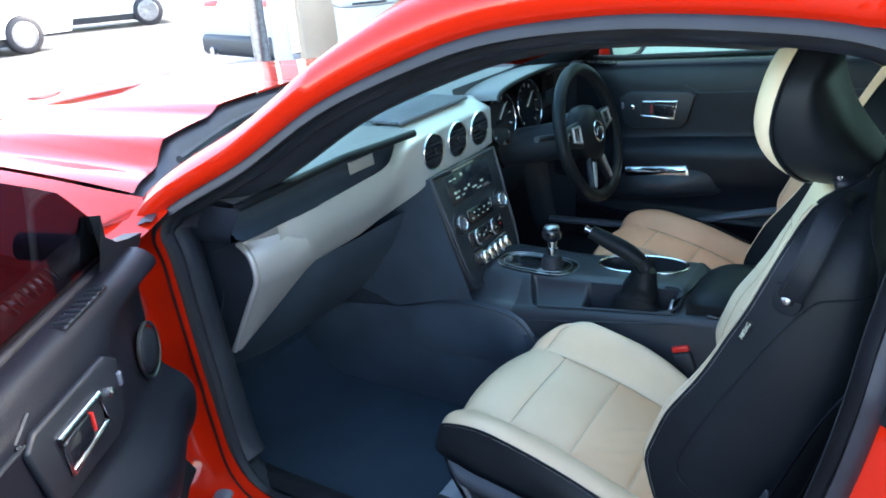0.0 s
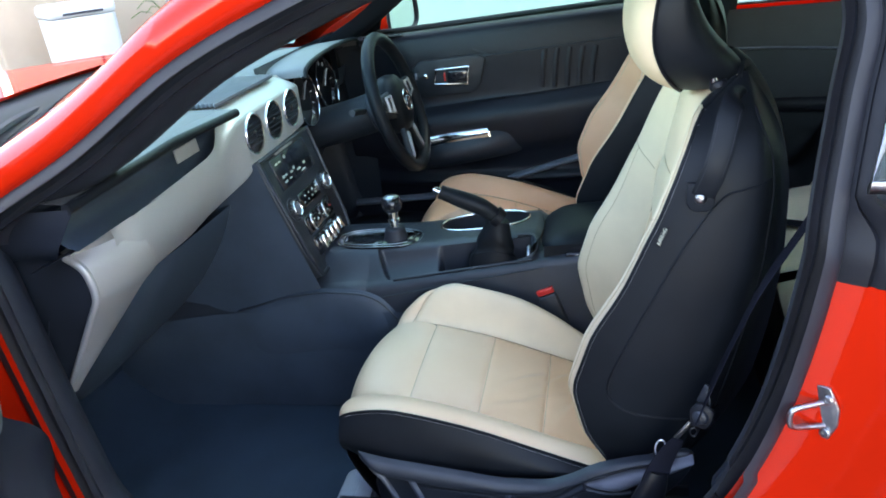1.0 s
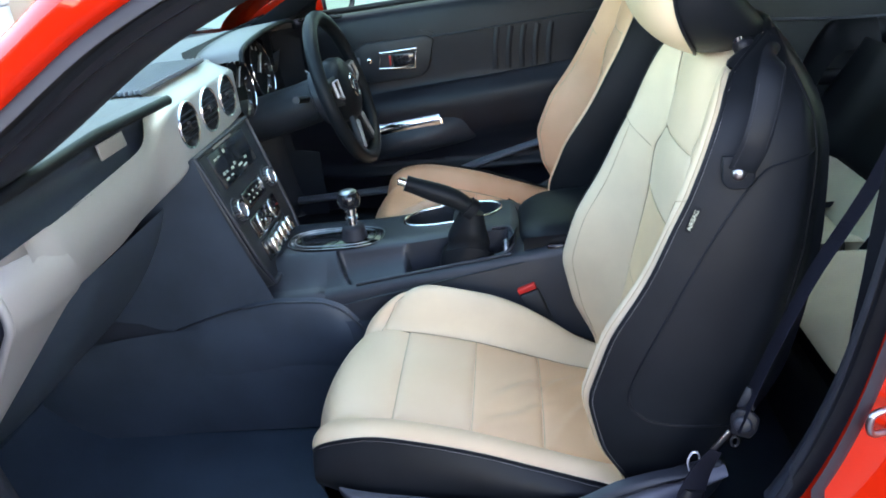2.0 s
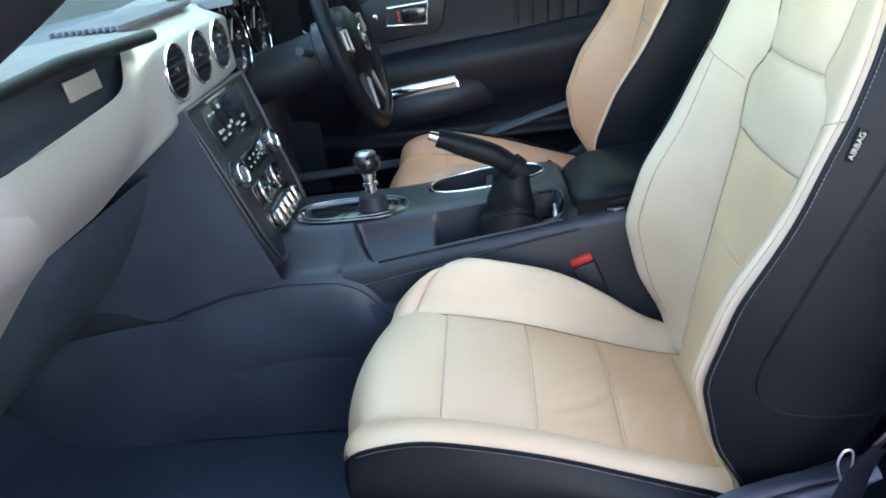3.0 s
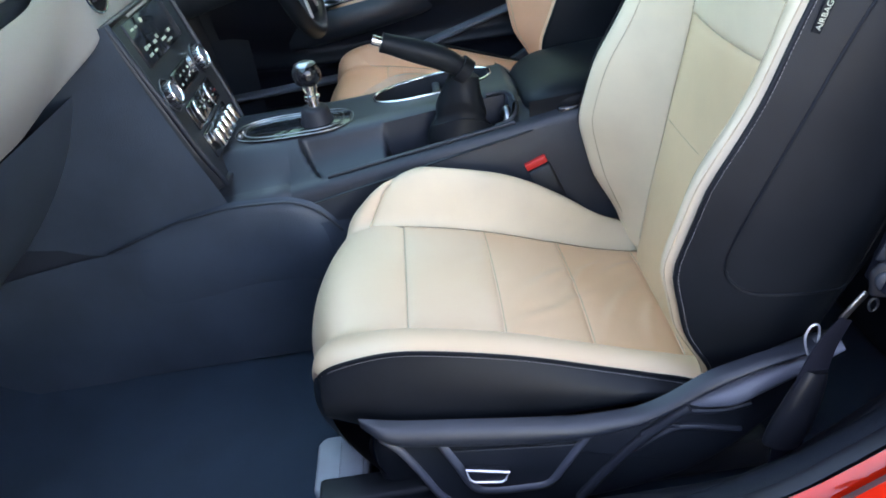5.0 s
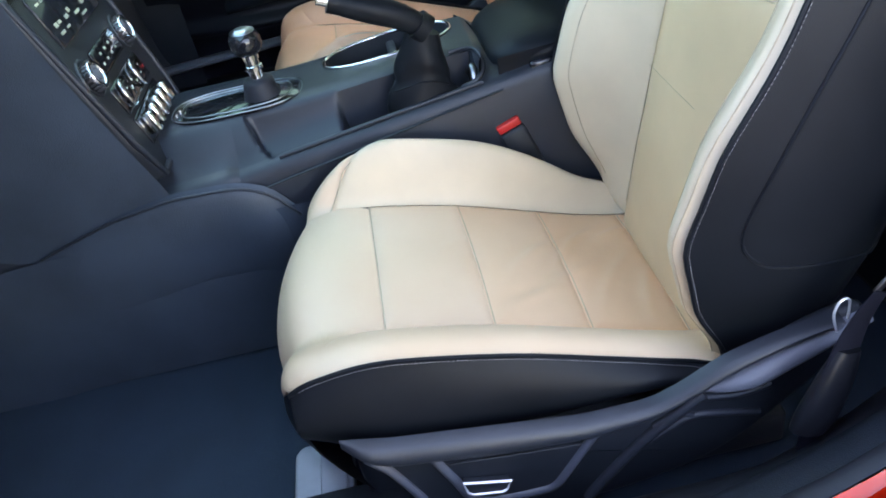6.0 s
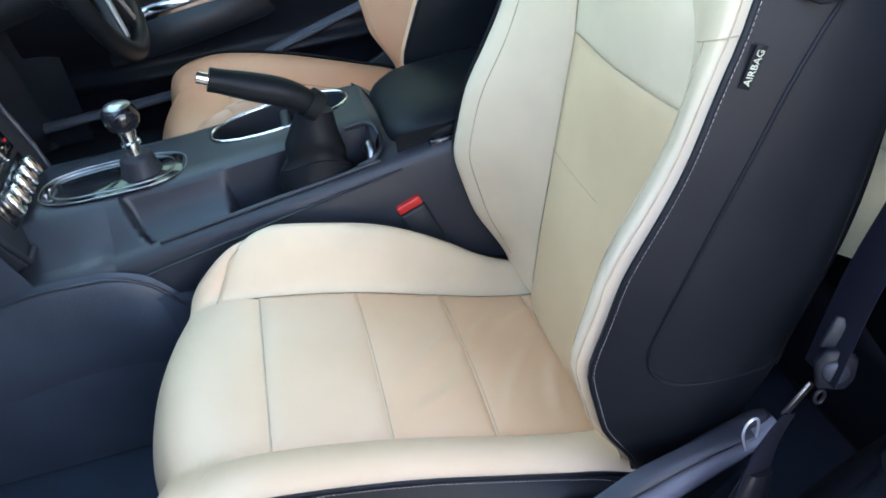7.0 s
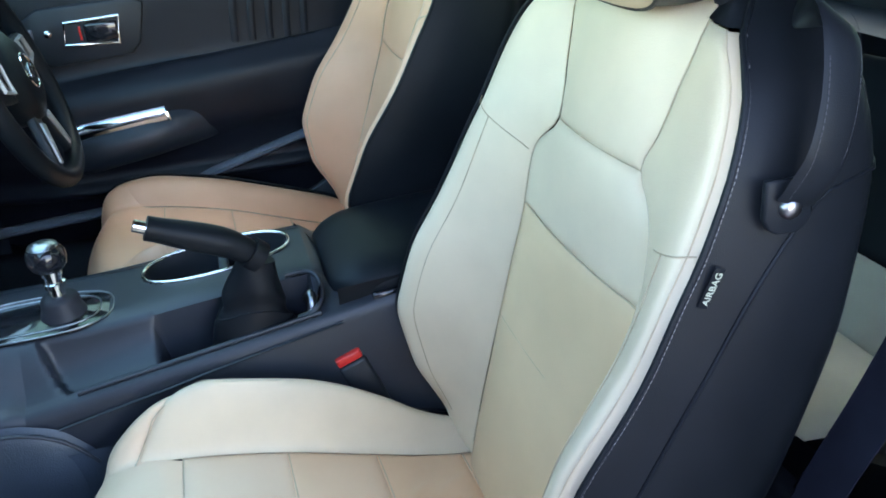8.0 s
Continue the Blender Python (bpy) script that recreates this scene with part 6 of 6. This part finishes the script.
part("shroud_collar", revolve([(0.060, 0), (0.066, 0.004), (0.066, 0.030), (0.060, 0.034)], axis_pose((0.37, -0.135, 0.823), (0, -0.965, 0.26)), 24), GREY_PLASTIC, column)
for s in (-1, 1):
    part("stalk", tube(spline([(0.37 + s * 0.05, -0.12, 0.835), (0.37 + s * 0.12, -0.125, 0.85), (0.37 + s * 0.18, -0.13, 0.862)], 10), 0.0085, 8), BLACK_PLASTIC, sw)

# ---- centre console ----
console = thing("centre_console", (0, -0.4, 0.25), "dark centre console with cup holders, open tray and padded lid", "console")


def console_section(y):
    rise = -0.142 * (y + 0.27)
    ze = 0.553 + rise if y < -0.2 else 0.553 - 0.142 * (y + 0.27) * 0.4
    zt = 0.606 + 0.022 * smooth((-0.25 - y) / 0.35) - 0.016 * smooth((-0.580 - y) / 0.02) - 0.035 * smooth((y + 0.12) / 0.12)
    line = lambda x: ze + 0.004 + (zt - ze - 0.004) * smooth((x + 0.108) / 0.062)
    deep = smooth((-0.362 - y) / 0.018) * smooth((y + 0.572) / 0.016)

    def zf(x):
        k = min(1.0, max(0.0, (x + 0.106) / 0.058))
        scoop = smooth((-0.222 - 0.030 * (1 - k) ** 1.5 - y) / 0.017) * smooth((y + 0.572) / 0.016)
        side_z = line(x) + (ze - 0.010 + (zt - ze + 0.010) * (1 - math.sqrt(1 - k * k)) - line(x)) * scoop
        return side_z + (ze - 0.045 - side_z) * deep
    w = 0.125 + 0.012 * smooth((y + 0.30) / 0.3)

    def cup(x):
        d = (abs(x - 0.062) / 0.052) ** 2.5 + (abs(y + 0.455) / 0.104) ** 2
        return (x, y, zt + 0.002 - 0.008 * smooth((x - 0.09) / 0.03) - 0.058 * smooth((1.0 - d) / 0.22))
    return [(-w - 0.010, y, 0.24), (-w - 0.008, y, ze - 0.16), (-w - 0.003, y, ze - 0.07), (-w, y, ze - 0.016), (-w + 0.004, y, ze - 0.004), (-w + 0.012, y, ze + 0.002), (-0.106, y, ze + 0.003),
            (-0.103, y, zf(-0.103)), (-0.094, y, zf(-0.094)), (-0.084, y, zf(-0.084)), (-0.074, y, zf(-0.074)), (-0.064, y, zf(-0.064)), (-0.058, y, zf(-0.058)), (-0.054, y, zf(-0.054)), (-0.051, y, zf(-0.051)), (-0.049, y, zf(-0.049)), (-0.047, y, zt - 0.004), (-0.040, y, zt), (-0.015, y, zt + 0.002)] + [cup(x) for x in np.linspace(0.0, 0.120, 25)] + [(0.130, y, zt - 0.03), (0.136, y, 0.50), (0.138, y, 0.24)]


ys = np.concatenate([np.linspace(0.44, -0.20, 15), np.linspace(-0.205, -0.296, 60), np.linspace(-0.300, -0.340, 4), np.linspace(-0.345, -0.384, 11), np.linspace(-0.389, -0.545, 30), np.linspace(-0.55, -0.58, 9), np.linspace(-0.60, -0.95, 6)])
part("console_body", loft([console_section(y) for y in ys]), GREY_PLASTIC, console)
part("tray_rim", tube([(-0.112, y, 0.557 - 0.142 * (y + 0.27)) for y in np.linspace(-0.268, -0.575, 10)], 0.0035, 8), GREY_PLASTIC, console)
part("tray_floor_mat", grid(lambda a, b: (-0.100 + 0.044 * a, -0.392 - 0.165 * b, 0.530 + 0.025 * b), 3, 5), GLOSS_BLACK, console)
part("pocket_rim", tube(spline([(-0.107, -0.545, 0.5965), (-0.107, -0.566, 0.602), (-0.098, -0.579, 0.611), (-0.078, -0.583, 0.619), (-0.058, -0.579, 0.627), (-0.047, -0.565, 0.630), (-0.046, -0.54, 0.628)], 26), 0.0036, 8), GREY_PLASTIC, console)
part("lever_bracket", tube(spline([(-0.098, -0.560, 0.575), (-0.092, -0.566, 0.600), (-0.080, -0.567, 0.612), (-0.070, -0.562, 0.600)], 14), 0.006, 8), STEEL, console, "steel bracket in the lever pocket")
part("side_seam", tube(spline([(-0.134, -0.230, 0.522), (-0.131, -0.30, 0.534), (-0.130, -0.37, 0.546), (-0.129, -0.43, 0.558), (-0.128, -0.60, 0.588)], 24), 0.0022, 6), BLACK_PLASTIC, console)
part("side_carpet", grid(lambda a, b: (-0.1478 - 0.004 * b, 0.44 - 0.98 * a, 0.495 - 0.03 * smooth((0.35 - a) / 0.3) - 0.245 * b), 31, 9), TRIM_VINYL, console, "dark trim down the side of the console")
KNEE_TOP = table((-0.285, 0.470), (-0.270, 0.492), (-0.245, 0.527), (-0.20, 0.546), (-0.115, 0.550), (-0.017, 0.535), (0.067, 0.509), (0.25, 0.45))
part("knee_pad", grid(lambda a, b: (-0.136 - 0.020 * max(0.0, math.sin(b * 3.14)) ** 0.45 * math.sin(min(1, (1 - a) * 8) * 1.57) * smooth(a / 0.55), 0.25 - 0.535 * a, KNEE_TOP(0.25 - 0.535 * a) - 0.17 * b), 45, 17), TRIM_VINYL, console, "padded knee rest")
# thin ridge added for the highlight along the pad's top edge
part("knee_highlight", tube(spline([(-0.146 - 0.006 * smooth((0.05 - y) / 0.2), y, KNEE_TOP(y) - 0.002) for y in np.linspace(0.10, -0.278, 16)], 50), 0.0022, 8), GREY_PLASTIC, console)


def lid_ring(inset, rise):
    """A ring of the padded lid: a rounded oblong, set in from its edge and raised."""
    ring_pts = []
    for a in np.linspace(0, 2 * math.pi, 65)[:-1]:
        u = math.copysign(abs(math.cos(a)) ** 0.42, math.cos(a))
        v = math.copysign(abs(math.sin(a)) ** 0.42, math.sin(a))
        y = -0.765 + (0.175 - inset) * v
        ring_pts.append((0.008 + (0.120 - inset) * u, y, LID_BASE + rise + 0.045 * (-0.59 - y) - 0.010 * smooth((y + 0.65) / 0.06) * (rise / 0.04)))
    return ring_pts


LID_BASE = 0.603
part("armrest_lid", loft([lid_ring(i, r) for i, r in ((0.012, -0.004), (0.004, 0.0), (0.0, 0.007), (0.0015, 0.018), (0.006, 0.026), (0.014, 0.032), (0.028, 0.037), (0.050, 0.040), (0.080, 0.0415), (0.105, 0.042))], True, True), BLACK_LEATHER, console, "padded black armrest lid")
part("armrest_side", grid(lambda a, b: (-0.110 + 0.003 * math.sin(b * 3), -0.60 - 0.33 * a, 0.590 + 0.038 * b + 0.018 * a), 9, 5), BLACK_LEATHER, console)
part("armrest_front", grid(lambda a, b: (-0.105 + 0.225 * a, -0.590 + 0.020 * (2 * a - 1) ** 2 - 0.004 * b, 0.596 + 0.030 * b), 13, 5), BLACK_LEATHER, console)
part("lid_latch", box((-0.112, -0.668, 0.604), (0.010, 0.050, 0.022), 0.005), GLOSS_BLACK, console)
oval = [(0.062 + 0.052 * math.copysign(abs(math.cos(a)) ** 0.8, math.cos(a)), -0.455 + 0.104 * math.sin(a)) for a in np.linspace(0, 6.283, 49)[:-1]]
cup_z = lambda y: 0.606 + 0.022 * smooth((-0.25 - y) / 0.35) + 0.002
part("cup_tray", loft([[(0.062 + (x - 0.062) * k, -0.455 + (y + 0.455) * k, cup_z(y) + dz) for x, y in oval] for k, dz in ((1.0, 0.0015), (0.965, 0.001), (0.93, -0.010), (0.90, -0.045), (0.01, -0.045))], True), BLACK_PLASTIC, console, "oval cup-holder tray")
part("cup_ring", tube([(0.062 + (x - 0.062) * 0.985, -0.455 + (y + 0.455) * 0.99, cup_z(y) + 0.0005) for x, y in oval], 0.0030, 8, True), CHROME, console, "chrome cup-holder ring")
part("cup_divider", box((0.062, -0.462, 0.598), (0.088, 0.014, 0.030), 0.004), GREY_PLASTIC, console)
# gear lever with its chrome surround
gear = thing("gear_lever", (0, -0.245, 0.6), "short gear lever with a polished ball knob and rubber gaiter", "gear lever")
gb = Matrix.Translation((0.0, -0.242, 0.6085)) @ Matrix.Diagonal((0.9, 0.9, 0.83, 1))
gs = gb @ Matrix.Translation((0, 0, -0.0045))
surround = [(0.004 + 0.060 * math.copysign(abs(math.cos(a)) ** 0.7, math.cos(a)), 0.030 + 0.112 * math.copysign(abs(math.sin(a)) ** 0.75, math.sin(a))) for a in np.linspace(0, 6.283, 49)[:-1]]
part("surround", moved(prism(surround, 0.006, Matrix.Translation((0, 0, 0)), 0.002), gs), GLOSS_BLACK, gear)
part("surround_ring", tube([gs @ Vector((x, y, 0.006)) for x, y in surround], 0.0010, 8, True), STEEL, gear, "thin bright rim of the surround")
part("surround_ring", tube([gs @ Vector((0.004 + (x - 0.004) * 0.78, 0.030 + (y - 0.030) * 0.84, 0.0068)) for x, y in surround], 0.0011, 8, True), STEEL, gear, "chrome ring round the gaiter")
part("surround_plate", moved(prism([(0.004 + (x - 0.004) * 0.72, 0.030 + (y - 0.030) * 0.80) for x, y in surround], 0.002, Matrix.Translation((0, 0, 0.0052)), 0.0005), gs), GLOSS_BLACK, gear, "dark plate round the gaiter")
part("gaiter", revolve([(0.032, 0.003), (0.030, 0.010), (0.028, 0.014), (0.0265, 0.028), (0.024, 0.034), (0.016, 0.037)], gb @ Matrix.Translation((0.0, -0.014, 0)), 26), RUBBER, gear)
part("shaft", revolve([(0.012, 0.034), (0.011, 0.040), (0.011, 0.052), (0.015, 0.053), (0.015, 0.060), (0.0115, 0.061), (0.0115, 0.070), (0.0135, 0.071), (0.0135, 0.080), (0.010, 0.081)], gb @ Matrix.Translation((0.0, -0.014, 0)), 22), CHROME, gear)
part("knob", revolve([(0.010, 0.079), (0.018, 0.082), (0.024, 0.089), (0.0268, 0.099), (0.0265, 0.108), (0.024, 0.116), (0.019, 0.1225)], gb @ Matrix.Translation((0.0, -0.014, 0)), 28), GLOSS_BLACK, gear, "polished dark ball knob")
part("knob_cap", revolve([(0.0205, 0.121), (0.019, 0.124), (0.010, 0.1275), (0.001, 0.128)], gb @ Matrix.Translation((0.0, -0.014, 0)), 24), STEEL, gear, "bright shift-pattern cap")

# handbrake
brake = thing("handbrake", (-0.08, -0.5, 0.58), "raised black leather handbrake lever with a chrome button", "handbrake")
grip = spline([(-0.088, -0.505, 0.690), (-0.090, -0.475, 0.712), (-0.092, -0.43, 0.733), (-0.094, -0.39, 0.751)], 22)
part("grip", tube([tuple(p) for p in grip], [0.0145 + 0.0042 * math.sin(min(1.0, i / 21 * 1.15) * 3.0) for i in range(22)], 14), BLACK_LEATHER, brake)
part("button", tube([(-0.094, -0.391, 0.7505), (-0.0945, -0.377, 0.757)], 0.0075, 12), CHROME, brake, "chrome release button")
part("collar", tube([(-0.087, -0.512, 0.682), (-0.088, -0.500, 0.694)], 0.0205, 14), BLACK_LEATHER, brake)


def gaiter_ring(k):
    """A ring of the soft gaiter: wide at its foot, pinched at a fold, narrow at the collar."""
    w = float(np.interp(k, (0, 0.2, 0.38, 0.5, 0.62, 0.8, 1), (0.034, 0.033, 0.029, 0.0245, 0.0255, 0.021, 0.0175)))
    d = float(np.interp(k, (0, 0.2, 0.38, 0.5, 0.62, 0.8, 1), (0.058, 0.056, 0.050, 0.038, 0.040, 0.030, 0.021)))
    y = -0.490 - 0.006 * k - 0.012 * k ** 3
    z = 0.555 + 0.125 * k
    out = []
    for a in np.linspace(0, 6.283, 33)[:-1]:
        fold = 1 + 0.055 * math.sin(3 * a + 5.0 * k) * math.sin(k * 3.14) + 0.03 * math.sin(5 * a - 7 * k + 1.0) * math.sin(k * 3.14)
        sag = 0.010 * math.sin(2 * a + 1.2) * math.sin(k * 3.14)
        out.append((-0.080 + w * fold * math.cos(a), y + d * fold * math.sin(a), z + 0.3 * d * math.sin(a) * (0.3 + 0.9 * k) + sag))
    return out


part("gaiter", loft([gaiter_ring(k) for k in np.linspace(0, 1, 26)], True, True), BLACK_LEATHER, brake, "folded leather gaiter")
part("gaiter_hem", tube(gaiter_ring(0.42), 0.0016, 6, True), BLACK_LEATHER, brake)
